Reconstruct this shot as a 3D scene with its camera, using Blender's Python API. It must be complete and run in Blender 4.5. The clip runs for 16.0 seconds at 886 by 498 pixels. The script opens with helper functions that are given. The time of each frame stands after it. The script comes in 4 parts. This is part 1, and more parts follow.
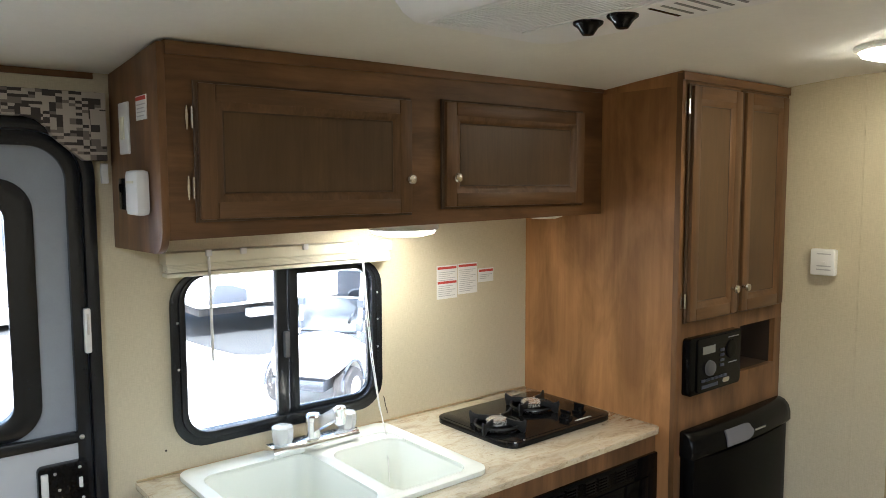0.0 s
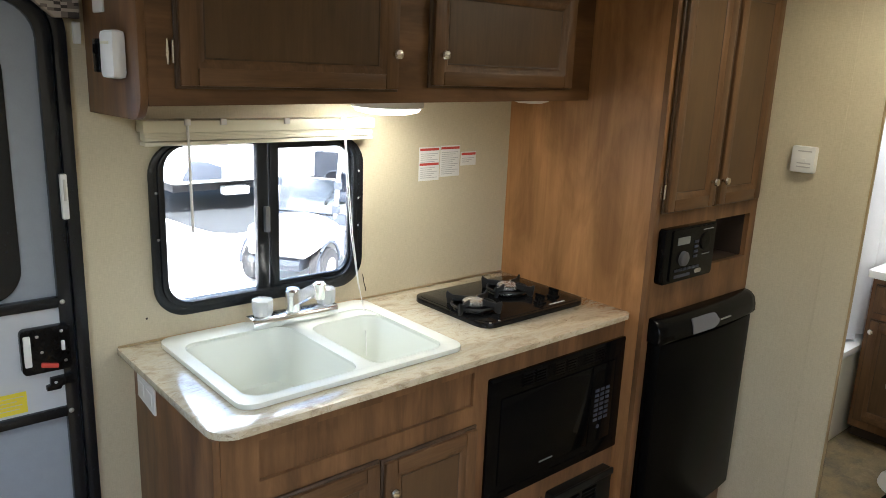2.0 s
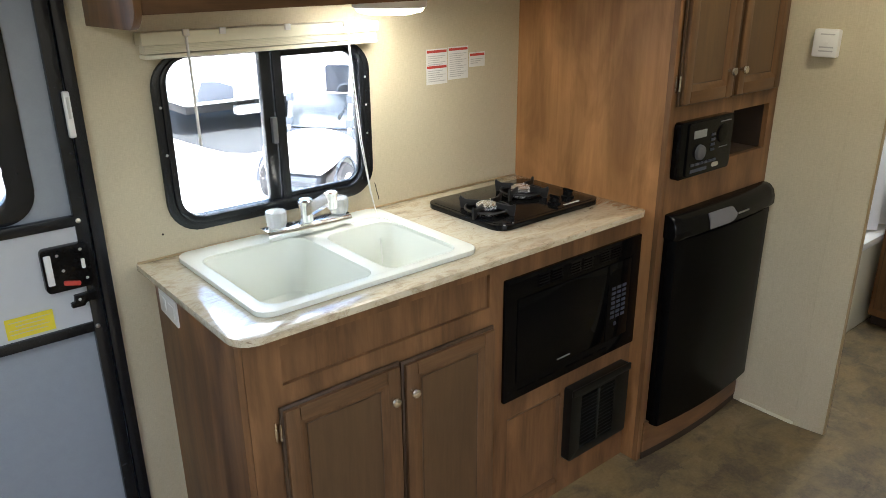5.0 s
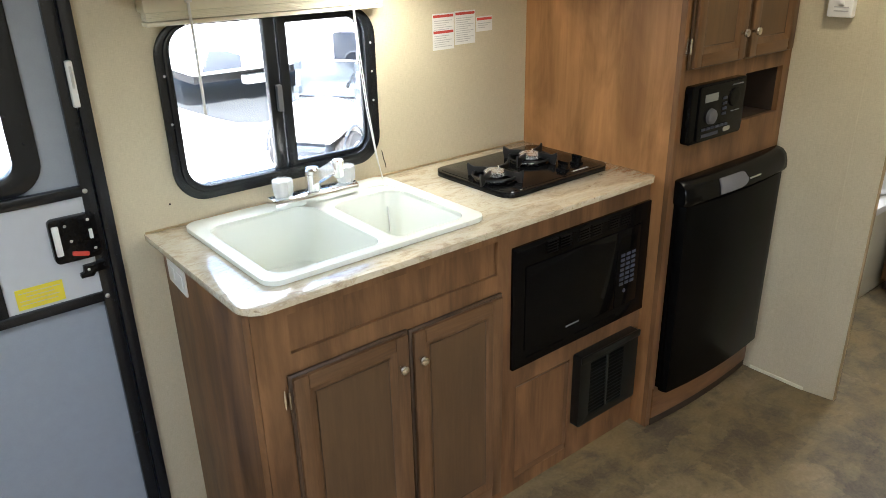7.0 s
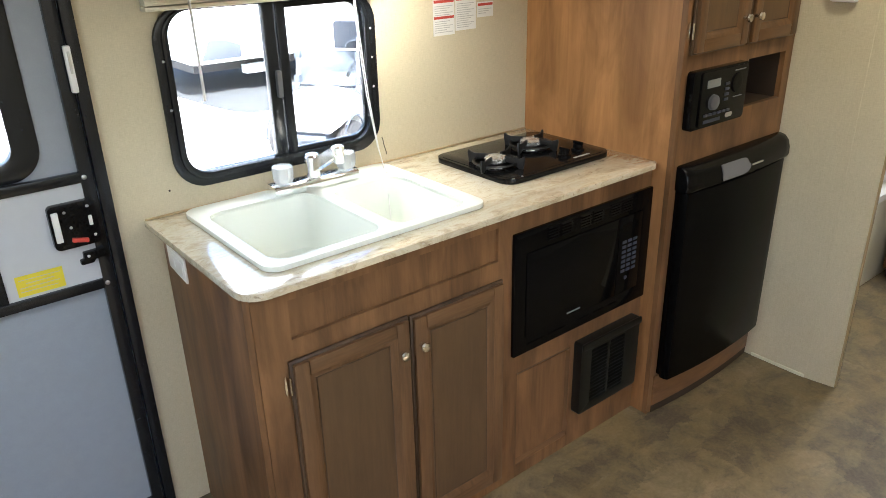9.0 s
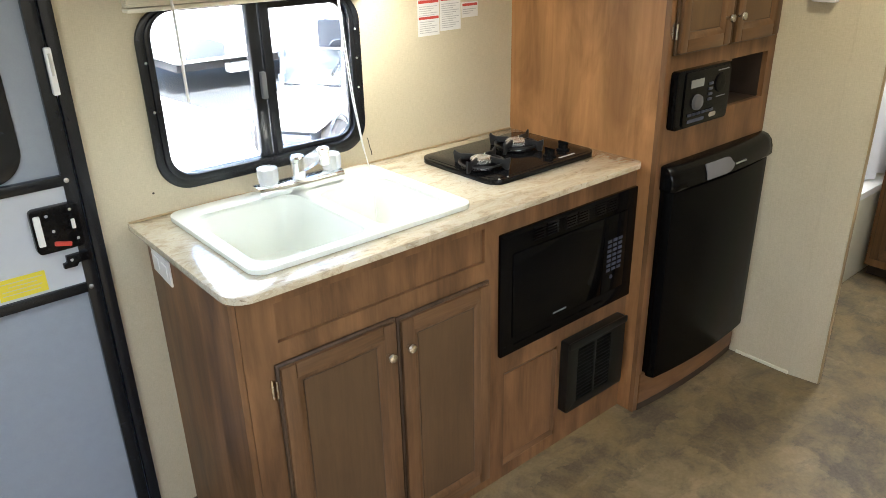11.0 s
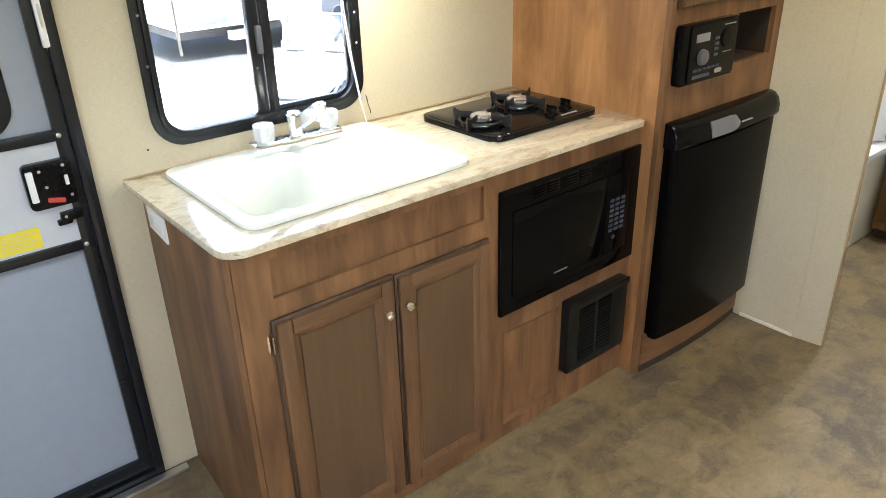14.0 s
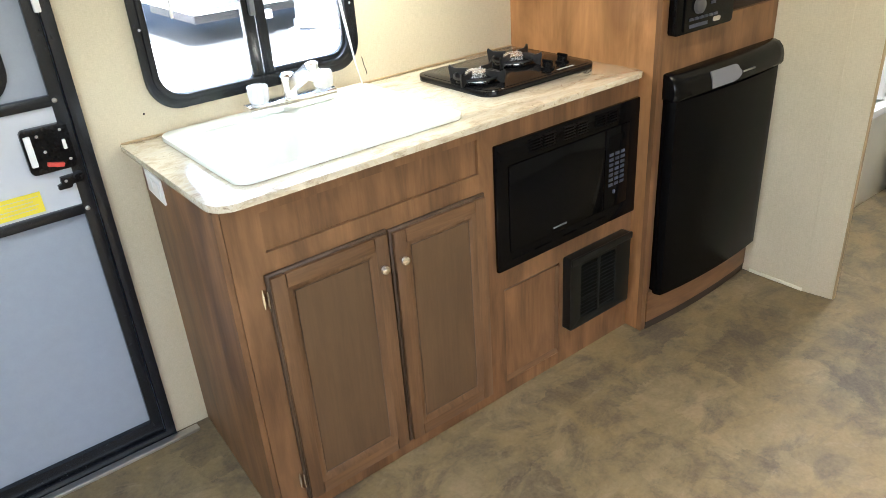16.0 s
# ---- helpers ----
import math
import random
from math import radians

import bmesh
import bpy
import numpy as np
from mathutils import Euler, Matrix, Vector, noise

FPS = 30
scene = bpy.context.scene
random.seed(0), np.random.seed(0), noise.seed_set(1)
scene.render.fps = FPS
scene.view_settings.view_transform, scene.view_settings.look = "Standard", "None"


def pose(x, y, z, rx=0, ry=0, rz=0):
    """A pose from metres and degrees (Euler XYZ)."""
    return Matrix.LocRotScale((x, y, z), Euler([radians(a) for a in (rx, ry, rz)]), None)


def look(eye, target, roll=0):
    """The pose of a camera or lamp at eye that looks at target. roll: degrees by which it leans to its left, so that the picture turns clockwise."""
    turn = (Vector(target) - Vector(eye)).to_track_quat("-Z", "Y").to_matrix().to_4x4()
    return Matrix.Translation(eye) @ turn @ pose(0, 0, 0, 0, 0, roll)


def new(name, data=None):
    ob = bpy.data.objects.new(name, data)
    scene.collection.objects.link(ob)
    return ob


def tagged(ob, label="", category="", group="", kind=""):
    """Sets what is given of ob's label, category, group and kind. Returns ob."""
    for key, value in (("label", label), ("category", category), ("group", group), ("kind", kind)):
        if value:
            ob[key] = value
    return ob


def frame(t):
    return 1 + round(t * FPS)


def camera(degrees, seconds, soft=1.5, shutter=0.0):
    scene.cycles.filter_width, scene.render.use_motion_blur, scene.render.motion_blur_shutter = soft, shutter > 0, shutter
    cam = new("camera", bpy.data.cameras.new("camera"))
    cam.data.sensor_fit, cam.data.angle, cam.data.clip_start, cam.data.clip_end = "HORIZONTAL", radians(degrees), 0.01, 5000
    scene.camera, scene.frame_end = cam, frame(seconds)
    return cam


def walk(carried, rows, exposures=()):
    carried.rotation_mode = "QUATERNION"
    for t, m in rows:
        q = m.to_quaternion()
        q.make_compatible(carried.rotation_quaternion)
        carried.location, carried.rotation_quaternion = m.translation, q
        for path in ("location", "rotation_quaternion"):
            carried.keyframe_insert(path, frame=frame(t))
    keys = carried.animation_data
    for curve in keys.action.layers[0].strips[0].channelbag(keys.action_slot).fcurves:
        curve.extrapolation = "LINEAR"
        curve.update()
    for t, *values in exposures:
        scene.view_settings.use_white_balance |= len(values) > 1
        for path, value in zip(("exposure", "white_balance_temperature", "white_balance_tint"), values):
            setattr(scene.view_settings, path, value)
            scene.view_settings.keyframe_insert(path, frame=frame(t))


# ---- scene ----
cam = camera(61.7, 16.0, 0.8)
PATH = [
    (0, (-0.53, -1.873, 1.648), (0.728, -0.328, 1.474), -0.2),
    (0.5, (-0.543, -1.877, 1.642), (0.723, -0.345, 1.418), -0.0),
    (1, (-0.545, -1.875, 1.641), (0.73, -0.368, 1.319), 0.8),
    (1.5, (-0.546, -1.871, 1.636), (0.732, -0.388, 1.23), 1.8),
    (2, (-0.541, -1.86, 1.631), (0.739, -0.398, 1.159), 2.4),
    (2.5, (-0.539, -1.862, 1.627), (0.731, -0.409, 1.104), 2.5),
    (3, (-0.54, -1.864, 1.627), (0.73, -0.426, 1.06), 2.1),
    (3.5, (-0.535, -1.868, 1.623), (0.718, -0.422, 1.042), 1.9),
    (4, (-0.529, -1.871, 1.616), (0.698, -0.418, 0.997), 1.1),
    (4.5, (-0.522, -1.874, 1.611), (0.689, -0.425, 0.952), 0.1),
    (5, (-0.523, -1.873, 1.606), (0.674, -0.43, 0.909), -0.5),
    (7.5, (-0.51, -1.873, 1.596), (0.638, -0.434, 0.814), -1.4),
    (8, (-0.511, -1.874, 1.59), (0.634, -0.435, 0.803), -1.5),
    (10.5, (-0.508, -1.868, 1.588), (0.645, -0.45, 0.776), -1.2),
    (11, (-0.508, -1.869, 1.595), (0.664, -0.462, 0.791), -1.3),
    (11.5, (-0.502, -1.872, 1.591), (0.674, -0.468, 0.787), -1.4),
    (12, (-0.5, -1.872, 1.588), (0.68, -0.473, 0.78), -1.3),
    (12.5, (-0.5, -1.873, 1.589), (0.685, -0.482, 0.776), -1.1),
    (13, (-0.498, -1.87, 1.583), (0.689, -0.485, 0.762), -1.0),
    (13.5, (-0.496, -1.868, 1.575), (0.681, -0.491, 0.727), -1.2),
    (14, (-0.489, -1.875, 1.551), (0.648, -0.481, 0.678), -1.6),
    (14.5, (-0.483, -1.887, 1.532), (0.599, -0.457, 0.647), -2.2),
    (15, (-0.486, -1.905, 1.522), (0.585, -0.478, 0.62), -2.6),
    (15.5, (-0.478, -1.934, 1.511), (0.598, -0.512, 0.606), -3.4),
    (16, (-0.454, -1.951, 1.493), (0.614, -0.53, 0.575), -4.1),
]
EXPOSURES = [(0, 2.44, 5660, 8), (2, 2.26, 5720, 8), (3.5, 2.08, 5740, 8), (5, 2.34, 5760, 8), (8, 2.64, 5800, 8), (11, 2.86, 5800, 8), (13.5, 3.00, 5800, 8), (14.5, 3.26, 5780, 8), (16, 3.36, 5680, 8)]
walk(cam, [(t, look(eye, target, roll)) for t, eye, target, roll in PATH], EXPOSURES)

# world, sun, large lights
world = bpy.data.worlds.new("world")
scene.world = world
world.use_nodes = True
wn = world.node_tree
sky = wn.nodes.new("ShaderNodeTexSky")
sky.sky_type, sky.sun_disc = "NISHITA", False
SUN_EL, SUN_AZ = radians(52), radians(205)
sky.sun_elevation, sky.sun_rotation = SUN_EL, SUN_AZ
sky.dust_density = 4.0
wn.links.new(sky.outputs[0], wn.nodes["Background"].inputs[0])
wn.nodes["Background"].inputs[1].default_value = 0.15
sun = new("sun", bpy.data.lights.new("sun", "SUN"))
sun.data.energy, sun.data.angle, sun.data.color = 5.0, radians(0.5), (1.0, 0.95, 0.88)
sun_way = Vector((math.sin(SUN_AZ) * math.cos(SUN_EL), math.cos(SUN_AZ) * math.cos(SUN_EL), math.sin(SUN_EL)))
sun.matrix_world = look(sun_way * 30, (0, 0, 0))


def daylight_lamp(x0, x1, y, z0, z1, watts, colour, turn):
    """A rectangular area lamp that stands in for daylight."""
    lamp = bpy.data.lights.new("daylight_lamp", "AREA")
    lamp.shape, lamp.size, lamp.size_y = "RECTANGLE", x1 - x0, z1 - z0
    lamp.energy, lamp.color = watts, colour
    ob = new("daylight_lamp", lamp)
    ob.matrix_world = pose((x0 + x1) / 2, y, (z0 + z1) / 2, 90, 0, turn)
    return ob


# daylight by the wide dinette window behind the camera
daylight_lamp(-0.7, 0.9, -2.92, 0.95, 1.75, 0.42, (1.0, 0.95, 0.87), 180)
# added lamp outside the kitchen window, out of view, stands in for bright hazy sky
sky_fill = daylight_lamp(-0.45, 0.45, 0.0, -0.35, 0.35, 3.1, (0.95, 0.98, 1.0), 0)
sky_fill.matrix_world = look((0.42, 0.62, 1.85), (0.38, -0.28, 0.95))
# added daylight lamp at an unseen, assumed window by the bed's end
side_light = daylight_lamp(-0.5, 0.5, 0.0, 0.0, 0.7, 0.45, (1.0, 0.97, 0.92), 0)
side_light.matrix_world = pose(-2.91, -1.4, 1.35, 90, 0, 90)
# added fill lamp close under the closed ceiling beside the entry; no vent there
entry_fill = daylight_lamp(-0.19, 0.19, 0.0, 0.0, 0.38, 3.5, (0.93, 0.97, 1.0), 0)
entry_fill.matrix_world = pose(-1.10, -1.25, 1.985, 0, 0, 0)
# added fill lamp under the closed ceiling over the bathtub, no skylight modelled
bath_fill = daylight_lamp(-0.3, 0.3, 0.0, 0.0, 0.5, 5.5, (1.0, 0.96, 0.9), 0)
bath_fill.matrix_world = pose(3.0, -0.75, 1.98, 0, 0, 0)


# ---- materials ----
class Mat:
    """A node material with short ways to wire it."""

    def __init__(self, name, rough=0.5, metal=0.0, colour=(0.5, 0.5, 0.5)):
        self.m = bpy.data.materials.new(name)
        self.m.use_nodes = True
        self.t = self.m.node_tree
        self.b = self.t.nodes["Principled BSDF"]
        self.b.inputs["Roughness"].default_value = rough
        self.b.inputs["Metallic"].default_value = metal
        self.b.inputs["Base Color"].default_value = (*colour, 1)

    def node(self, kind, **kw):
        n = self.t.nodes.new("ShaderNode" + kind)
        for k, v in kw.items():
            if k in n.inputs:
                n.inputs[k].default_value = v
        return n

    def link(self, a, b):
        self.t.links.new(a, b)

    def coords(self, scale=(1, 1, 1), turn=(0, 0, 0), random_shift=False):
        tc, mp = self.node("TexCoord"), self.node("Mapping")
        mp.inputs["Scale"].default_value = scale
        mp.inputs["Rotation"].default_value = turn
        self.link(tc.outputs["Object"], mp.inputs["Vector"])
        if random_shift:
            info, mul = self.node("ObjectInfo"), self.node("Math")
            mul.operation = "MULTIPLY"
            mul.inputs[1].default_value = 40.0
            self.link(info.outputs["Random"], mul.inputs[0])
            self.link(mul.outputs[0], mp.inputs["Location"])
        return mp.outputs[0]

    def noise(self, vec, scale, detail=4, rough=0.55, distortion=0.0):
        n = self.node("TexNoise", Scale=scale, Detail=detail, Roughness=rough, Distortion=distortion)
        self.link(vec, n.inputs["Vector"])
        return n.outputs["Fac"]

    def ramp(self, fac, *stops, constant=False):
        r = self.node("ValToRGB")
        if constant:
            r.color_ramp.interpolation = "CONSTANT"
        e = r.color_ramp.elements
        while len(e) < len(stops):
            e.new(0.5)
        for el, (p, c) in zip(e, stops):
            el.position, el.color = p, (*c, 1)
        self.link(fac, r.inputs[0])
        return r.outputs[0]

    def mix(self, fac, a, b, mode="MIX"):
        n = self.node("Mix")
        n.data_type, n.blend_type = "RGBA", mode
        for sock, v in ((n.inputs[0], fac), (n.inputs[6], a), (n.inputs[7], b)):
            if hasattr(v, "is_linked"):
                self.link(v, sock)
            else:
                sock.default_value = v if isinstance(v, float) else (*v, 1)
        return n.outputs[2]

    def colour(self, socket):
        self.link(socket, self.b.inputs["Base Color"])
        return self

    def rough(self, fac, lo, hi):
        n = self.node("MapRange")
        n.inputs["To Min"].default_value, n.inputs["To Max"].default_value = lo, hi
        self.link(fac, n.inputs["Value"])
        self.link(n.outputs[0], self.b.inputs["Roughness"])
        return self

    def bump(self, fac, strength=0.2, distance=0.002):
        n = self.node("Bump", Strength=strength, Distance=distance)
        self.link(fac, n.inputs["Height"])
        self.link(n.outputs[0], self.b.inputs["Normal"])
        return self


def wood(name, light, dark, scale, rough=(0.38, 0.55), streak=0.74, blotch=0.42):
    """Stained wood or its laminate; scale stretches the grain."""
    m = Mat(name)
    v = m.coords(scale, random_shift=True)
    fine = m.noise(v, 3.0, 8, 0.65, 0.6)
    broad = m.noise(v, 0.45, 3, 0.5, 0.8)
    blot = m.noise(m.coords(tuple(0.35 * q + 2.5 for q in scale), random_shift=True), 1.0, 4, 0.6, 0.4)
    c = m.ramp(fine, (0.28, dark), (0.72, light))
    c = m.mix(m.ramp(broad, (0.42, (0, 0, 0)), (0.66, (streak, streak, streak))), c, tuple(0.68 * x for x in dark))
    c = m.mix(blotch, c, m.ramp(blot, (0.36, tuple(0.6 * x for x in dark)), (0.64, tuple(1.22 * x for x in light))))
    m.b.inputs["Specular IOR Level"].default_value = 0.32
    return m.colour(c).rough(fine, *rough).bump(fine, 0.12, 0.001).m


WOOD_V = wood("wood_upright_grain", (0.242, 0.124, 0.052), (0.114, 0.056, 0.023), (26, 26, 1.6))
WOOD_H = wood("wood_level_grain", (0.224, 0.116, 0.049), (0.114, 0.056, 0.023), (1.6, 26, 26))
DOOR_V = wood("door_wood_upright_grain", (0.180, 0.096, 0.042), (0.093, 0.048, 0.021), (30, 30, 1.8), (0.33, 0.48), 0.4, 0.3)
DOOR_PANEL = wood("door_panel_veneer", (0.134, 0.078, 0.036), (0.092, 0.053, 0.025), (22, 22, 1.5), (0.35, 0.5), 0.25, 0.22)
DOOR_GLAZE = wood("dark_glazed_edge", (0.104, 0.062, 0.034), (0.060, 0.034, 0.019), (30, 30, 4), (0.35, 0.5))
DOOR_H = wood("door_wood_level_grain", (0.180, 0.096, 0.042), (0.093, 0.048, 0.021), (1.8, 30, 30), (0.33, 0.48), 0.4, 0.3)
SIDE_V = wood("side_panel_wood", (0.45, 0.225, 0.084), (0.25, 0.118, 0.043), (16, 16, 0.9))


def make_wallpaper():
    m = Mat("linen_wallpaper")
    across = m.noise(m.coords((60, 60, 700)), 1.0, 2)
    up = m.noise(m.coords((700, 700, 45)), 1.0, 2)
    blot = m.noise(m.coords(), 2.2, 4)
    weave = m.mix(0.5, across, up)
    c = m.ramp(weave, (0.28, (0.47, 0.405, 0.26)), (0.72, (0.68, 0.605, 0.42)))
    c = m.mix(0.3, c, m.ramp(blot, (0.3, (0.5, 0.435, 0.315)), (0.7, (0.66, 0.595, 0.46))))
    return m.colour(c).rough(up, 0.5, 0.7).bump(weave, 0.18, 0.0008).m


def make_plain(name, colour, rough, spread=0.06, bump=0.05, scale=30, metal=0.0, gloss=0.5):
    m = Mat(name, rough, metal)
    a, b = m.noise(m.coords(), scale, 5), m.noise(m.coords(), scale * 0.12, 3)
    lo, hi = tuple(x * (1 - spread) for x in colour), tuple(min(1, x * (1 + spread)) for x in colour)
    c = m.mix(0.5, m.ramp(a, (0.3, lo), (0.7, hi)), m.ramp(b, (0.3, lo), (0.7, hi)))
    m.b.inputs["Specular IOR Level"].default_value = gloss
    return m.colour(c).rough(a, rough * 0.85, min(1, rough * 1.15)).bump(a, bump, 0.0006).m


def make_counter():
    m = Mat("marbled_laminate")
    v = m.coords((9, 22, 20), (0, 0, 0.35))
    swirl = m.noise(v, 1.0, 9, 0.68, 1.6)
    fleck = m.noise(m.coords((60, 130, 100), (0, 0, 0.35)), 1.0, 4, 0.7, 1.0)
    c = m.ramp(swirl, (0.3, (0.38, 0.3, 0.215)), (0.44, (0.57, 0.49, 0.345)), (0.56, (0.67, 0.605, 0.455)), (0.72, (0.56, 0.505, 0.39)))
    c = m.mix(m.ramp(fleck, (0.55, (0, 0, 0)), (0.68, (0.75, 0.75, 0.75))), c, (0.68, 0.625, 0.52))
    c = m.mix(m.ramp(fleck, (0.3, (0.8, 0.8, 0.8)), (0.40, (0, 0, 0))), c, (0.25, 0.18, 0.12))
    m.b.inputs["Specular IOR Level"].default_value = 1.0
    m.b.inputs["Coat Weight"].default_value, m.b.inputs["Coat Roughness"].default_value, m.b.inputs["Coat IOR"].default_value = 1.0, 0.1, 1.7
    return m.colour(c).rough(swirl, 0.13, 0.22).bump(fleck, 0.02, 0.0004).m


def make_floor():
    m = Mat("slate_vinyl")
    tc = m.coords((1, 1, 1), (0, 0, 0))
    wob = m.node("TexNoise", Scale=7.0, Detail=6.0, Roughness=0.7)
    m.link(tc, wob.inputs["Vector"])
    push = m.node("VectorMath")
    push.operation = "MULTIPLY_ADD"
    push.inputs[1].default_value = (0.16, 0.16, 0.0)
    m.link(wob.outputs["Color"], push.inputs[0])
    m.link(tc, push.inputs[2])

    def blocks(length, height):
        br = m.node("TexBrick", Scale=1.0)
        br.offset, br.offset_frequency = 0.5, 2
        br.inputs["Brick Width"].default_value, br.inputs["Row Height"].default_value = length, height
        br.inputs["Mortar Size"].default_value, br.inputs["Bias"].default_value = 0.0, 0.0
        br.inputs["Color1"].default_value, br.inputs["Color2"].default_value = (0, 0, 0, 1), (1, 1, 1, 1)
        m.link(push.outputs[0], br.inputs["Vector"])
        return br.outputs["Color"]
    cloud = m.noise(tc, 5.0, 8, 0.66, 0.9)
    patch = m.noise(m.coords((1, 1.6, 1), (0, 0, 0.6)), 6.0, 8, 0.72, 0.6)
    rust = m.noise(m.coords((1.3, 1, 1), (0, 0, -0.4)), 3.2, 6, 0.65, 0.5)
    grit = m.noise(tc, 90.0, 4, 0.6)
    f = m.mix(0.26, cloud, m.mix(0.45, blocks(0.36, 0.19), blocks(0.15, 0.11)))
    c = m.ramp(f, (0.30, (0.045, 0.035, 0.024)), (0.43, (0.1, 0.078, 0.044)), (0.54, (0.182, 0.138, 0.067)), (0.68, (0.262, 0.202, 0.112)))
    c = m.mix(m.ramp(rust, (0.44, (0, 0, 0)), (0.64, (0.72, 0.72, 0.72))), c, (0.225, 0.158, 0.062))
    c = m.mix(m.ramp(patch, (0.5, (0, 0, 0)), (0.66, (0.75, 0.75, 0.75))), c, (0.07, 0.054, 0.037))
    c = m.mix(m.ramp(patch, (0.3, (0.6, 0.6, 0.6)), (0.42, (0, 0, 0))), c, (0.262, 0.205, 0.125))
    c = m.mix(0.16, c, m.ramp(grit, (0.3, (0.07, 0.055, 0.04)), (0.7, (0.3, 0.24, 0.17))))
    m.b.inputs["Specular IOR Level"].default_value = 0.35
    return m.colour(c).rough(cloud, 0.42, 0.58).bump(patch, 0.12, 0.001).m


def make_fabric():
    m = Mat("block_weave_fabric", 0.9)
    tc = m.node("TexCoord")

    def cells(sx, sz, shift):
        mp = m.node("Mapping")
        mp.inputs["Scale"].default_value, mp.inputs["Location"].default_value = (sx, 0.0, sz), (shift, 0, shift)
        fl = m.node("VectorMath")
        fl.operation = "FLOOR"
        wnoise = m.node("TexWhiteNoise")
        m.link(tc.outputs["Object"], mp.inputs["Vector"])
        m.link(mp.outputs[0], fl.inputs[0])
        m.link(fl.outputs[0], wnoise.inputs["Vector"])
        return wnoise.outputs["Value"]

    pal = ((0.0, (0.05, 0.042, 0.038)), (0.34, (0.42, 0.37, 0.31)), (0.62, (0.17, 0.145, 0.125)), (0.8, (0.42, 0.37, 0.31)))
    a = m.ramp(cells(75, 150, 0.3), *pal, constant=True)
    b = m.ramp(cells(50, 62, 7.7), *pal, constant=True)
    pick = m.ramp(cells(20, 24, 3.1), (0.0, (0, 0, 0)), (0.62, (1, 1, 1)), constant=True)
    weave = m.noise(m.coords(), 600, 2)
    return m.colour(m.mix(pick, a, b)).bump(weave, 0.3, 0.0006).m


def make_glass(name, tint=(1, 1, 1), rough=0.0):
    m = Mat(name, rough, 0.0, tint)
    m.b.inputs["Transmission Weight"].default_value = 1.0
    m.b.inputs["IOR"].default_value = 1.45
    return m.m


def make_lamp(name, colour, strength):
    m = Mat(name, 0.4, 0.0, (0.9, 0.9, 0.9))
    m.b.inputs["Emission Color"].default_value = (*colour, 1)
    m.b.inputs["Emission Strength"].default_value = strength
    return m.m


WALLPAPER = make_wallpaper()
COUNTER = make_counter()
FLOOR = make_floor()
FABRIC = make_fabric()
CEILING = make_plain("ceiling_board", (0.86, 0.85, 0.80), 0.75, 0.03, 0.08, 60)
WHITE_PLASTIC = make_plain("white_plastic", (0.8, 0.79, 0.76), 0.4, 0.02, 0.0)
IVORY = make_plain("ivory_plastic", (0.76, 0.72, 0.56), 0.42, 0.04)
SINK = make_plain("ivory_sink_plastic", (0.80, 0.82, 0.745), 0.2, 0.015, 0.0, 6)
BLACK_ALU = make_plain("black_coated_aluminium", (0.008, 0.0095, 0.012), 0.26, 0.15, 0.06, 120, gloss=0.4)
BLACK_GLOSS = make_plain("black_gloss", (0.003, 0.003, 0.0033), 0.07, 0.2, 0.01, 60, gloss=0.1)
BLACK_PLASTIC = make_plain("black_plastic", (0.004, 0.004, 0.0043), 0.22, 0.2, 0.04, 200, gloss=0.15)
VENT_BLACK = make_plain("black_moulded_plastic", (0.0065, 0.0075, 0.007), 0.32, 0.2, 0.08, 200, gloss=0.3)
FRIDGE_BLACK = make_plain("black_grained_door", (0.0025, 0.0025, 0.0026), 0.26, 0.2, 0.12, 420, gloss=0.06)
ENAMEL = make_plain("black_enamel", (0.006, 0.006, 0.0065), 0.15, 0.2, 0.02, 100, gloss=0.22)
IRON = make_plain("black_cast_iron", (0.012, 0.012, 0.012), 0.42, 0.2, 0.4, 300)
# dark trailer glass, lifted to grey to paint in the outdoor haze
HAZED_GLASS = make_plain("haze_grey_glass", (0.06, 0.07, 0.08), 0.12, 0.1, 0.0)
BURNER = make_plain("bright_burner_metal", (0.80, 0.79, 0.77), 0.27, 0.1, 0.3, 260, 0.78)
CHROME = make_plain("chrome", (0.92, 0.92, 0.92), 0.2, 0.03, 0.01, 40, 1.0)
NICKEL = make_plain("satin_nickel", (0.72, 0.68, 0.62), 0.26, 0.05, 0.02, 80, 1.0)
ALU = make_plain("mill_aluminium", (0.62, 0.61, 0.58), 0.42, 0.06, 0.1, 60, 1.0)
SCREEN_GREY = make_plain("grey_door_skin", (0.31, 0.335, 0.37), 0.6, 0.05, 0.15, 300)
PALE_PANEL = make_plain("pale_grey_panel", (0.54, 0.55, 0.57), 0.5, 0.04)
YELLOW = make_plain("yellow_label_paper", (0.75, 0.62, 0.03), 0.6, 0.04)
PAPER = make_plain("white_label_paper", (0.78, 0.77, 0.74), 0.6, 0.03)
RED = make_plain("red_print", (0.55, 0.06, 0.04), 0.55, 0.05)
GREY_PRINT = make_plain("grey_print", (0.5, 0.49, 0.48), 0.6, 0.05)
GREY_KEY = make_plain("blue_grey_key", (0.04, 0.047, 0.07), 0.4, 0.05)
# grey holds the reflection on the fridge's handle recess
GRIP_GREY = make_plain("dark_grey_grip", (0.15, 0.15, 0.165), 0.3, 0.05)
# skirt grey is lightened for the same outdoor haze
SKIRT_GREY = make_plain("grey_trailer_skirt", (0.5, 0.51, 0.53), 0.6, 0.1)
LCD = make_plain("grey_display", (0.2, 0.21, 0.2), 0.3, 0.05)
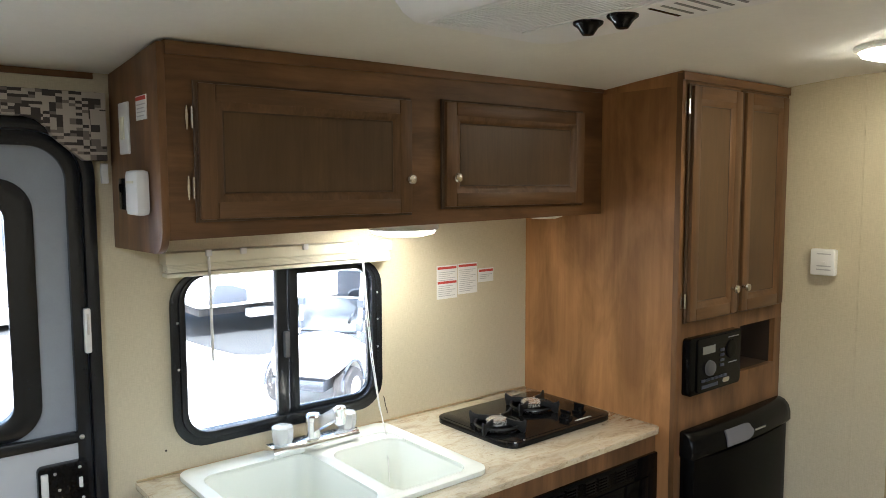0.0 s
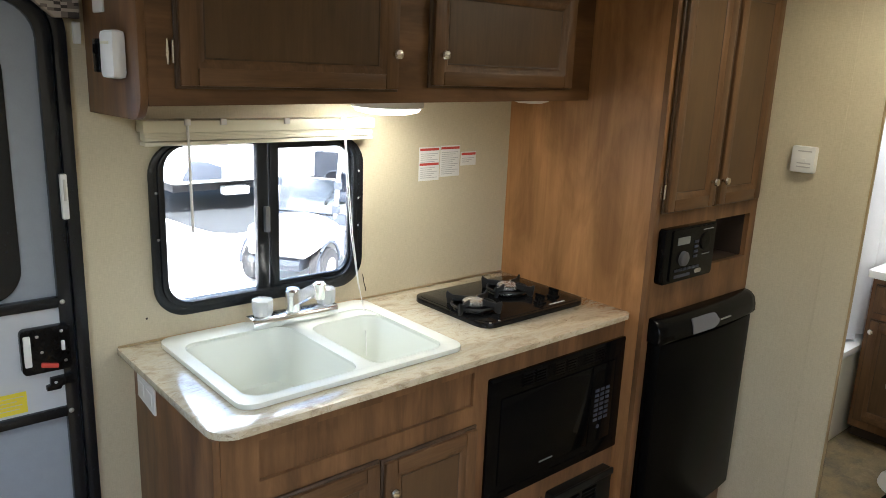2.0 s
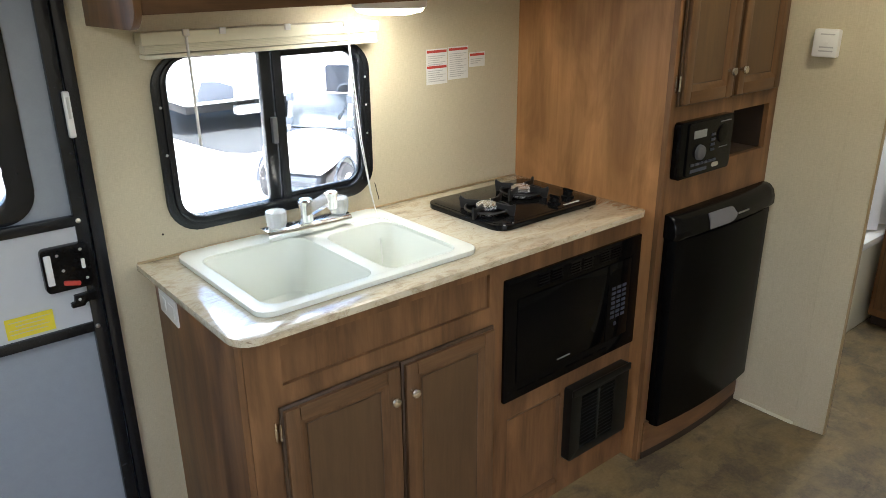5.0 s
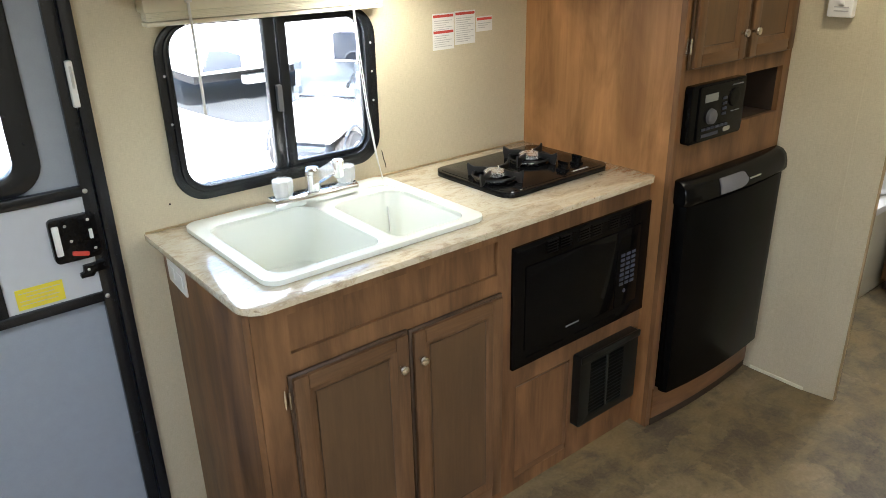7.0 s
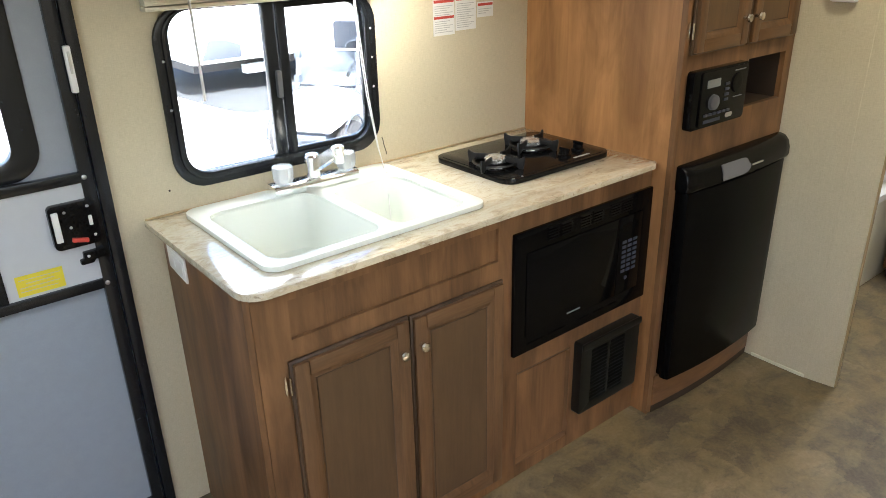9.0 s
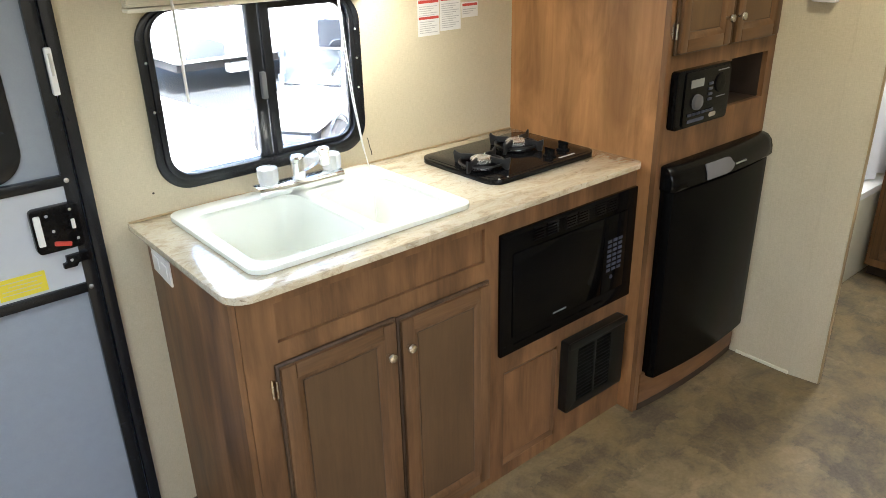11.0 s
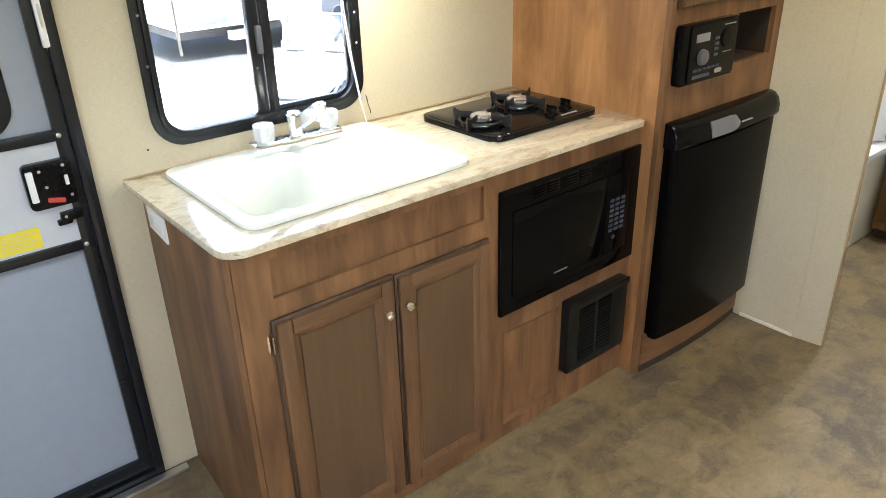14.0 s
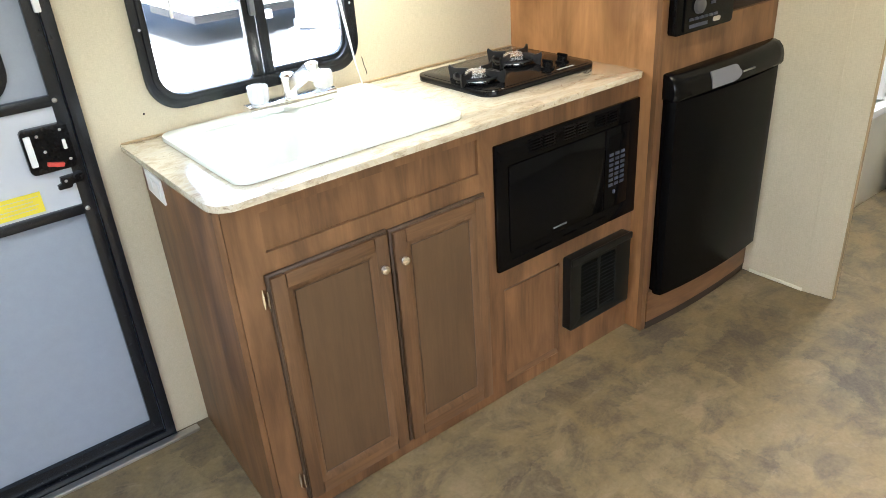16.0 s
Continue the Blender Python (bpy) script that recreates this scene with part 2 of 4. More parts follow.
AC_WHITE = make_plain("satin_white_shroud", (0.84, 0.84, 0.83), 0.45, 0.015, 0.0)
SLOT_GREY = make_plain("shaded_grey_slot", (0.25, 0.25, 0.25), 0.6, 0.05)
LATCH_GREY = make_plain("dark_grey_plastic", (0.09, 0.09, 0.095), 0.45, 0.08)
DARK_GAP = make_plain("dark_brown_edge", (0.035, 0.022, 0.014), 0.6, 0.2)
TAN_TRIM = make_plain("tan_edge_strip", (0.44, 0.32, 0.17), 0.5, 0.1)
CURTAIN = make_plain("white_curtain_cloth", (0.82, 0.82, 0.84), 0.7, 0.03, 0.1, 200)
PANE = make_glass("window_glass")
FROSTED = make_glass("frosted_acrylic", (0.95, 0.97, 0.97), 0.12)
FROSTED.node_tree.nodes["Principled BSDF"].inputs["Transmission Weight"].default_value = 0.6
ACRYLIC = make_glass("hazy_windscreen", (0.72, 0.79, 0.84), 0.25)
UNDER_LAMP = make_lamp("lit_under_cabinet_lens", (1.0, 0.91, 0.75), 8.0)
DOME_LAMP = make_lamp("lit_dome_lens", (1.0, 0.86, 0.62), 10.2)
# concrete colour is raised to glare and bounce more daylight indoors
CONCRETE = make_plain("sunlit_concrete", (0.76, 0.755, 0.73), 0.9, 0.1, 0.3, 4)
# dark ground colour that paints the parked trailers' shade
GROUND_SHADE = make_plain("shaded_ground", (0.042, 0.046, 0.049), 0.9, 0.2, 0.4, 8)
RV_WHITE = make_plain("white_gelcoat", (0.75, 0.76, 0.77), 0.3, 0.04)
CART_WHITE = make_plain("cream_cart_body", (0.68, 0.67, 0.64), 0.3, 0.04)
RUBBER = make_plain("black_rubber", (0.03, 0.03, 0.032), 0.8, 0.2, 0.3, 60)
SEAT_GREY = make_plain("dark_grey_vinyl", (0.06, 0.07, 0.09), 0.5, 0.1)


# ---- mesh helpers ----
ORIGIN = {}


def thing(name, at, label, category, group=""):
    ob = new(name)
    ob.location = at
    ORIGIN[ob] = Vector(at)
    return tagged(ob, label, category, group)


def part(name, bm, material, parent=None, label="", smooth=True):
    """Links a bmesh, drawn in the room's own metres, as one mesh object under a thing or a part."""
    o = ORIGIN.get(parent, Vector((0, 0, 0)))
    bmesh.ops.recalc_face_normals(bm, faces=bm.faces)
    me = bpy.data.meshes.new(name)
    bmesh.ops.translate(bm, vec=-o, verts=bm.verts)
    bm.to_mesh(me)
    bm.free()
    if smooth:
        me.polygons.foreach_set("use_smooth", [True] * len(me.polygons))
        me.set_sharp_from_angle(angle=radians(38))
    me.materials.append(material)
    ob = new(name, me)
    ob.parent = parent
    ORIGIN[ob] = o
    return tagged(ob, label)


def structure(name, bm, material, label, category):
    return tagged(part(name, bm, material), label, category, "", "structure")


def bevel(bm, width, seg=2, limit=32):
    edges = [e for e in bm.edges if len(e.link_faces) == 2 and e.calc_face_angle(0) > radians(limit)]
    if edges and width:
        bmesh.ops.bevel(bm, geom=edges, offset=width, segments=seg, profile=0.6, affect="EDGES", clamp_overlap=True)
    return bm


def add(bm, other):
    me = bpy.data.meshes.new("tmp")
    other.to_mesh(me)
    other.free()
    bm.from_mesh(me)
    bpy.data.meshes.remove(me)
    return bm


def box(x0, x1, y0, y1, z0, z1, b=0.0, bm=None, seg=2, m=None):
    one = bmesh.new()
    bmesh.ops.create_cube(one, size=1.0)
    for v in one.verts:
        v.co = Vector(((x0 + x1) / 2 + v.co.x * (x1 - x0), (y0 + y1) / 2 + v.co.y * (y1 - y0), (z0 + z1) / 2 + v.co.z * (z1 - z0)))
    bevel(one, b, seg)
    if m is not None:
        bmesh.ops.transform(one, matrix=m, verts=one.verts)
    return one if bm is None else add(bm, one)


def rounded(x0, x1, y0, y1, r, n=6):
    """A rectangle with rounded corners; r: one radius or four (from lower left, anticlockwise)."""
    rs = r if isinstance(r, tuple) else (r,) * 4
    pts = []
    for k, (cx, cy, sx, sy) in enumerate(((x0, y0, 1, 1), (x1, y0, -1, 1), (x1, y1, -1, -1), (x0, y1, 1, -1))):
        q = max(rs[k], 1e-4)
        for i in range(n + 1):
            a = math.pi + k * math.pi / 2 + i / n * math.pi / 2
            pts.append((cx + sx * q + q * math.cos(a), cy + sy * q + q * math.sin(a)))
            if rs[k] < 1e-3:
                break
    return pts


def plate(loops, plane, a, b, bev=0.0, bm=None):
    """A flat board with holes: loops in the plane 'xz', 'xy' or 'yz', from a to b across it."""
    def place(u, v, w):
        return {"xz": (u, w, v), "xy": (u, v, w), "yz": (w, u, v)}[plane]
    one = bmesh.new()
    for loop in loops:
        vs = [one.verts.new(place(u, v, a)) for u, v in loop]
        for i in range(len(vs)):
            one.edges.new((vs[i - 1], vs[i]))
    bmesh.ops.triangle_fill(one, edges=list(one.edges), use_beauty=True)
    res = bmesh.ops.extrude_face_region(one, geom=list(one.faces))
    shift = Vector(place(0, 0, b)) - Vector(place(0, 0, a))
    bmesh.ops.translate(one, vec=shift, verts=[g for g in res["geom"] if isinstance(g, bmesh.types.BMVert)])
    bmesh.ops.recalc_face_normals(one, faces=one.faces)
    bevel(one, bev, 2, 50)
    return one if bm is None else add(bm, one)


def loft(rings, close_first=True, close_last=True, bm=None):
    """Skin over rings of points of equal number."""
    one = bmesh.new()
    vs = [[one.verts.new(p) for p in ring] for ring in rings]
    n = len(vs[0])
    for a, b in zip(vs, vs[1:]):
        for i in range(n):
            one.faces.new((a[i - 1], a[i], b[i], b[i - 1]))
    if close_first:
        one.faces.new(list(reversed(vs[0])))
    if close_last:
        one.faces.new(vs[-1])
    return one if bm is None else add(bm, one)


def lathe(profile, at, way=(0, 0, 1), seg=24, bm=None):
    """A turned form: (radius, height) along way from at."""
    turn = Vector((0, 0, 1)).rotation_difference(Vector(way)).to_matrix()
    rings = [[Vector(at) + turn @ Vector((max(r, 1e-5) * math.cos(2 * math.pi * i / seg), max(r, 1e-5) * math.sin(2 * math.pi * i / seg), h)) for i in range(seg)] for r, h in profile]
    return loft(rings, True, True, bm)


def tube(pts, r, seg=8, bm=None):
    pts = [Vector(p) for p in pts]
    rings = []
    for i, p in enumerate(pts):
        way = (pts[min(i + 1, len(pts) - 1)] - pts[max(i - 1, 0)]).normalized()
        side = way.cross(Vector((0, 0, 1)) if abs(way.z) < 0.9 else Vector((1, 0, 0))).normalized()
        up = way.cross(side)
        rings.append([p + r * (math.cos(2 * math.pi * k / seg) * side + math.sin(2 * math.pi * k / seg) * up) for k in range(seg)])
    return loft(rings, True, True, bm)


# ---- the shell of the trailer ----
WIN = (0.101, 0.743, 0.968, 1.427)      # kitchen window, outer frame: x0, x1, z0, z1
DOOR = (-0.79, -0.063, 0.0, 1.800)      # entry door, outer frame
PANTRY_X, PART_X, FACE_Y, PAN_Y, CEIL = 1.378, 2.012, -0.562, -0.628, 2.0

structure("floor", box(-2.9, 3.7, -3.05, 0.10, -0.06, 0.0), FLOOR, "mottled brown and grey slate-look vinyl floor", "floor")
structure("wall_north", plate([[(-2.9, -0.06), (3.7, -0.06), (3.7, 2.1), (-2.9, 2.1)],
                               rounded(WIN[0] + 0.006, WIN[1] - 0.003, WIN[2] + 0.006, WIN[3] - 0.004, 0.08),
                               rounded(DOOR[0] + 0.02, DOOR[1] - 0.02, 0.004, DOOR[3] - 0.02, (0.001, 0.001, 0.12, 0.12))], "xz", 0.0, 0.045),
          WALLPAPER, "beige linen-textured papered wall", "wall")
structure("wall_south", plate([[(-2.9, 0.0), (3.7, 0.0), (3.7, 2.1), (-2.9, 2.1)], [(-0.7, 0.95), (0.9, 0.95), (0.9, 1.75), (-0.7, 1.75)]], "xz", -2.95, -2.9),
          WALLPAPER, "beige papered wall with a wide window opening", "wall")
# the west opening is assumed, made for the side lamp
structure("wall_west", plate([[(-3.0, 0.0), (0.05, 0.0), (0.05, 2.1), (-3.0, 2.1)], [(-1.9, 1.0), (-0.9, 1.0), (-0.9, 1.7), (-1.9, 1.7)]], "yz", -2.95, -2.9), WALLPAPER, "unseen papered end wall with an opening added for a lamp", "wall")
structure("wall_east", box(3.62, 3.7, -3.0, 0.0, 0.0, 2.1), WALLPAPER, "beige papered end wall behind the bathroom", "wall")

# the ceiling bows down to the wall
prof = [(0.045, 1.905), (-0.15, 1.921), (-0.34, 1.944), (-0.48, 1.960), (-0.58, 1.968), (-0.66, 1.977), (-0.8, 1.988), (-1.0, 1.994), (-1.4, CEIL), (-3.0, CEIL)]
rings = []
for x in (-2.95, 3.7):
    rings.append([Vector((x, y, z)) for y, z in prof] + [Vector((x, y, z + 0.06)) for y, z in reversed(prof)])
structure("ceiling", loft(rings), CEILING, "off-white softly bowed ceiling", "ceiling")
structure("trim", box(-2.9, -0.055, -0.008, 0.0, 1.893, 1.908, 0.002), WOOD_H, "thin brown wooden strip between wall and ceiling", "trim")

# partition with its turned end post
structure("wall_partition", plate([[(PART_X, 0.0), (PART_X, -0.876), (PART_X + 0.016, -0.976), (PART_X + 0.034, -0.976), (PART_X + 0.046, -0.876), (PART_X + 0.046, 0.0)]], "xy", 0.0, 2.05),
          WALLPAPER, "beige papered partition wall beside the fridge", "wall")
structure("baseboard", plate([[(PART_X - 0.006, -0.66), (PART_X - 0.006, -0.874), (PART_X, -0.874), (PART_X, -0.66)]], "xy", 0.001, 0.014, 0.002),
          IVORY, "thin cream trim at the foot of the partition", "trim")
structure("corner_trim", box(PART_X + 0.016, PART_X + 0.034, -0.981, -0.9765, 0.0, 1.96, 0.002), TAN_TRIM, "narrow tan edge trim of the partition", "trim")

structure("seam_trim", box(PART_X - 0.0012, PART_X + 0.001, -0.8775, -0.8745, 0.002, 1.97, 0.001), WALLPAPER, "thin upright seam of the partition's end post", "trim")

# ---- kitchen window ----
w0, w1, z0, z1 = WIN
win = tagged(thing("window_1", (0.42, 0.0, z0), "black-framed sliding window with rounded corners, blind raised above it", "window"), kind="structure")
fr = plate([rounded(w0, w1, z0, z1, 0.085, 8), rounded(w0 + 0.037, w1 - 0.042, z0 + 0.038, z1 - 0.013, 0.06, 8)], "xz", -0.014, -0.001, 0.004)
part("window_frame", fr, BLACK_ALU, win)
part("inner_frame", plate([rounded(w0 + 0.0065, w1 - 0.0035, z0 + 0.0065, z1 - 0.0045, 0.079, 8), rounded(w0 + 0.036, w1 - 0.041, z0 + 0.037, z1 - 0.012, 0.06, 8)], "xz", 0.0, 0.02), BLACK_ALU, win)
part("frame_bead", plate([rounded(w0 + 0.020, w1 - 0.024, z0 + 0.020, z1 - 0.006, 0.072, 8), rounded(w0 + 0.036, w1 - 0.041, z0 + 0.037, z1 - 0.0125, 0.061, 8)], "xz", -0.020, -0.0135, 0.003), BLACK_ALU, win)
part("centre_rail", box(0.394, 0.428, -0.009, 0.014, z0 + 0.02, z1 - 0.012, 0.003), BLACK_ALU, win)
part("sash_rail", box(0.432, 0.459, -0.012, 0.010, z0 + 0.02, z1 - 0.012, 0.003), BLACK_ALU, win)
part("sash_frame", plate([rounded(0.459, w1 - 0.0405, z0 + 0.0365, z1 - 0.0125, (0.002, 0.059, 0.059, 0.002), 6), rounded(0.4605, w1 - 0.049, z0 + 0.050, z1 - 0.028, (0.002, 0.045, 0.045, 0.002), 6)], "xz", -0.006, 0.010, 0.002), BLACK_ALU, win)
part("latch", box(0.412, 0.427, -0.022, -0.006, 1.168, 1.24, 0.003), LATCH_GREY, win, "grey sliding latch")
for n, (a, b, y) in enumerate(((w0 + 0.03, 0.40, 0.008), (0.45, w1 - 0.036, 0.003))):
    p = part("pane", box(a, b, y, y + 0.004, z0 + 0.026, z1 - 0.008), PANE, win)
    p.visible_shadow = False
for x, z in ((w1 - 0.018, 1.322), (w1 - 0.018, 1.24), (w1 - 0.018, 1.155), (w0 + 0.016, 1.30), (w0 + 0.016, 1.18)):
    part("screw", lathe([(0.0035, 0), (0.0035, 0.001), (0.002, 0.002)], (x, -0.014, z), (0, -1, 0), 10), ALU, win)

# ---- blind above the window ----
blind = thing("window_blind", (0.42, -0.03, 1.42), "cream mini blind drawn up above the black-framed window", "blind")
part("headrail", box(0.080, 0.752, -0.055, -0.004, 1.452, 1.482, 0.004), IVORY, blind)
part("bottom_rail", box(0.084, 0.750, -0.050, -0.012, 1.420, 1.430, 0.003), IVORY, blind)
for i in range(5):
    part("slat", box(0.086, 0.748, -0.047, -0.013, 1.4325 + i * 0.0038, 1.4358 + i * 0.0038), IVORY, blind)
for x in (0.187, 0.28, 0.46, 0.64):
    b = part("bracket", box(x - 0.008, x + 0.008, -0.062, -0.054, 1.470, 1.486, 0.002), WHITE_PLASTIC, blind, "small clear bracket")
part("tilt_wand", tube([(0.184, -0.064, 1.470), (0.185, -0.066, 1.40), (0.186, -0.068, 1.203)], 0.0038, 8), WHITE_PLASTIC, blind, "thin white tilt wand")
cord = [(0.640, -0.064, 1.465), (0.643, -0.068, 1.35), (0.655, -0.08, 1.15), (0.672, -0.095, 1.0), (0.684, -0.105, 0.935), (0.672, -0.13, 0.925), (0.655, -0.165, 0.86), (0.648, -0.18, 0.80)]
part("pull_cord", tube(cord, 0.0016, 6), WHITE_PLASTIC, blind, "white pull cord hanging into the sink")
part("pull_cord", tube([(p[0] + 0.004 * math.sin(i), p[1] - 0.003, p[2]) for i, p in enumerate(cord[:6])], 0.0016, 6), WHITE_PLASTIC, blind)

# ---- entry door ----
d0, d1, dz0, dz1 = DOOR
door = tagged(thing("door_1", (-0.42, 0.0, 0.0), "closed grey entry door with a black screen door frame and a bright window", "door"), kind="structure")
tops = (0.001, 0.001, 0.13, 0.13)
part("jamb", plate([rounded(d0, d1, dz0, dz1, tops, 8), rounded(d0 + 0.026, d1 - 0.026, dz0 + 0.03, dz1 - 0.026, (0.001, 0.001, 0.11, 0.11), 8)], "xz", -0.016, 0.0, 0.004), BLACK_ALU, door)
sx0, sx1 = d0 + 0.03, d1 - 0.029
part("screen_frame", plate([rounded(sx0, sx1, 0.034, dz1 - 0.03, (0.001, 0.001, 0.105, 0.105), 8), rounded(sx0 + 0.03, sx1 - 0.03, 0.075, dz1 - 0.062, (0.001, 0.001, 0.08, 0.08), 8)], "xz", -0.006, 0.012, 0.003), BLACK_ALU, door)
for z in (1.056, 0.776):
    part("cross_bar", box(sx0 + 0.03, sx1 - 0.03, -0.008, 0.010, z - 0.013, z + 0.013, 0.003), BLACK_ALU, door)
for z in (1.056, 0.776):
    part("bolt", lathe([(0.006, 0), (0.006, 0.002), (0.003, 0.004)], (sx1 - 0.022, -0.007, z), (0, -1, 0), 12), ALU, door)
part("slide_panel", box(-0.335, sx1 - 0.03, 0.0, 0.006, 0.789, 1.043), PALE_PANEL, door, "pale sliding panel of the screen door")
part("slide_rail", box(-0.372, -0.335, -0.006, 0.008, 0.789, 1.043, 0.003), BLACK_ALU, door)
part("fixed_panel", box(sx0 + 0.03, -0.372, 0.0, 0.006, 0.789, 1.043), PALE_PANEL, door)
dw = rounded(-0.655, -0.190, 1.068, 1.665, 0.075, 8)
part("door_skin", plate([rounded(d0 + 0.021, d1 - 0.021, 0.006, dz1 - 0.021, (0.001, 0.001, 0.118, 0.118), 8), rounded(-0.60, -0.245, 1.113, 1.61, 0.04, 8)], "xz", 0.016, 0.042), SCREEN_GREY, door, "grey inner face of the outer door")
part("window_ring", plate([dw, rounded(-0.603, -0.248, 1.110, 1.613, 0.04, 8)], "xz", 0.010, 0.018, 0.003), BLACK_ALU, door, "dark rounded window frame")
p = part("pane", box(-0.61, -0.24, 0.026, 0.030, 1.10, 1.62), PANE, door)
p.visible_shadow = False
lt = part("latch_plate", plate([rounded(-0.213, -0.107, 0.893, 1.004, 0.012, 4)], "xz", -0.022, -0.002, 0.004), BLACK_PLASTIC, door, "black screen door latch")
part("latch_grip", box(-0.208, -0.193, -0.030, -0.020, 0.915, 0.990, 0.003), WHITE_PLASTIC, lt, "pale grip")
part("latch_grip", box(-0.128, -0.120, -0.028, -0.020, 0.942, 0.966, 0.002), WHITE_PLASTIC, lt)
part("latch_lever", box(-0.175, -0.137, -0.030, -0.020, 0.905, 0.916, 0.003, m=Matrix.Translation((-0.156, 0, 0.91)) @ pose(0, 0, 0, 0, 14, 0) @ Matrix.Translation((0.156, 0, -0.91))), RED, lt, "red lever")
for x, z in ((-0.178, 0.985), (-0.125, 0.990), (-0.170, 0.945), (-0.120, 0.915)):
    part("screw", lathe([(0.004, 0), (0.002, 0.002)], (x, -0.0225, z), (0, -1, 0), 8), ALU, lt)
hk = part("hook", plate([[(-0.165, 0.842), (-0.135, 0.842), (-0.130, 0.850), (-0.104, 0.852), (-0.104, 0.874), (-0.155, 0.872), (-0.156, 0.855), (-0.165, 0.853)]], "xz", -0.018, -0.002, 0.002), BLACK_PLASTIC, door, "small black catch")
part("screw", lathe([(0.004, 0), (0.002, 0.002)], (-0.145, -0.019, 0.862), (0, -1, 0), 8), ALU, hk)
yl = part("warning_label", box(-0.312, -0.207, -0.003, -0.0005, 0.797, 0.849), YELLOW, door, "yellow paper label")
for i, (a, b) in enumerate(((0.06, 0.94), (0.2, 0.8), (0.06, 0.9), (0.06, 0.85))):
    part("print_line", box(-0.312 + 0.105 * a, -0.312 + 0.105 * b, -0.0036, -0.0028, 0.838 - i * 0.01, 0.8395 - i * 0.01), GREY_PRINT, yl)
part("pull_handle", box(-0.101, -0.086, -0.024, -0.008, 1.256, 1.362, 0.004), WHITE_PLASTIC, door, "white pull handle")
part("pull_handle", box(-0.096, -0.091, -0.028, -0.022, 1.30, 1.35, 0.002), ALU, door)
part("sill", box(d0 - 0.02, 0.0, -0.045, -0.018, 0.0, 0.012, 0.004), ALU, door, "aluminium threshold strip")

val = thing("door_valance", (-0.42, -0.02, 1.70), "black, grey and beige block-patterned fabric valance over the entry door", "valance")
part("cover", plate([[(-0.87, 1.705), (-0.76, 1.705), (-0.75, 1.76)] + [(-0.75 + 0.06 * (1 - math.cos(a)), 1.74 + 0.06 * math.sin(a)) for a in (0.3, 0.7, 1.1, 1.5)]
                     + [(-0.15 - 0.06 * (1 - math.cos(a)), 1.74 + 0.06 * math.sin(a)) for a in (1.5, 1.1, 0.7, 0.3)] + [(-0.09, 1.705), (-0.040, 1.705), (-0.040, 1.859), (-0.87, 1.859)]], "xz", -0.045, -0.018, 0.003), FABRIC, val)
part("return_strip", box(-0.062, -0.041, -0.0175, -0.0008, 1.706, 1.857, 0.001), FABRIC, val)
clip = thing("wall_clip", (-0.035, -0.006, 1.66), "small white plastic strap clip on the wall beside the door", "clip")
part("body", box(-0.047, -0.030, -0.010, 0.0, 1.652, 1.700, 0.003), WHITE_PLASTIC, clip)


# ---- cabinet making ----
def slanted(bm, y0, x0, y1, x1):
    """Leans a board in plan, so that x grows from x0 at y0 to x1 at y1."""
    for v in bm.verts:
        v.co.x += x0 + (x1 - x0) * (v.co.y - y0) / (y1 - y0)
    return bm


def framed(name, x0, x1, z0, z1, place, parent, w=0.043):
    """A framed door leaf: a backing, two stiles, two rails, a sloped moulding and the panel. place turns (across, out, up) into the room."""
    def slab(a0, a1, d0, d1, c0, c1, b=0.0):
        bm = box(a0, a1, d0, d1, c0, c1, b)
        for v in bm.verts:
            v.co = Vector(place(v.co.x, v.co.y, v.co.z))
        return bm

    def ring(inset, d):
        return [Vector(place(a, d, b)) for a, b in ((x0 + inset, z0 + inset), (x1 - inset, z0 + inset), (x1 - inset, z1 - inset), (x0 + inset, z1 - inset))]
    leaf = part(name, loft([ring(*s) for s in ((0.003, 0.001), (0.0, 0.003), (0.0, 0.0095), (0.003, 0.0115), (0.012, 0.0116))], True, True), DOOR_GLAZE, parent)
    for a in (x0 + 0.006, x1 - w):
        part("stile", slab(a, a + w - 0.006, 0.0105, 0.0235, z0 + 0.006, z1 - 0.006, 0.004), DOOR_V, leaf)
    for c in (z0 + 0.006, z1 - w):
        part("rail", slab(x0 + w + 0.0004, x1 - w - 0.0004, 0.0105, 0.0232, c, c + w - 0.006, 0.004), DOOR_H, leaf)
    rings = [ring(w - 0.004, 0.0112), ring(w - 0.001, 0.0222), ring(w + 0.003, 0.0208), ring(w + 0.006, 0.0204), ring(w + 0.017, 0.0134), ring(w + 0.019, 0.0121)]
    part("moulding", loft(rings, False, False), DOOR_V, leaf)
    # dark line for the glaze, with the moulding's inner shadow painted in
    part("glaze_line", loft([ring(w + 0.0155, 0.0124), ring(w + 0.0175, 0.0140), ring(w + 0.0205, 0.0126)], False, False), DOOR_GLAZE, leaf, "dark line of glaze and painted edge shade round the panel")
    part("panel", slab(x0 + w + 0.016, x1 - w - 0.016, 0.0114, 0.0124, z0 + w + 0.016, z1 - w - 0.016), DOOR_PANEL, leaf)
    return leaf


KNOB = [(0.006, 0), (0.0055, 0.010), (0.011, 0.014), (0.0130, 0.019), (0.011, 0.024), (0.004, 0.0265)]


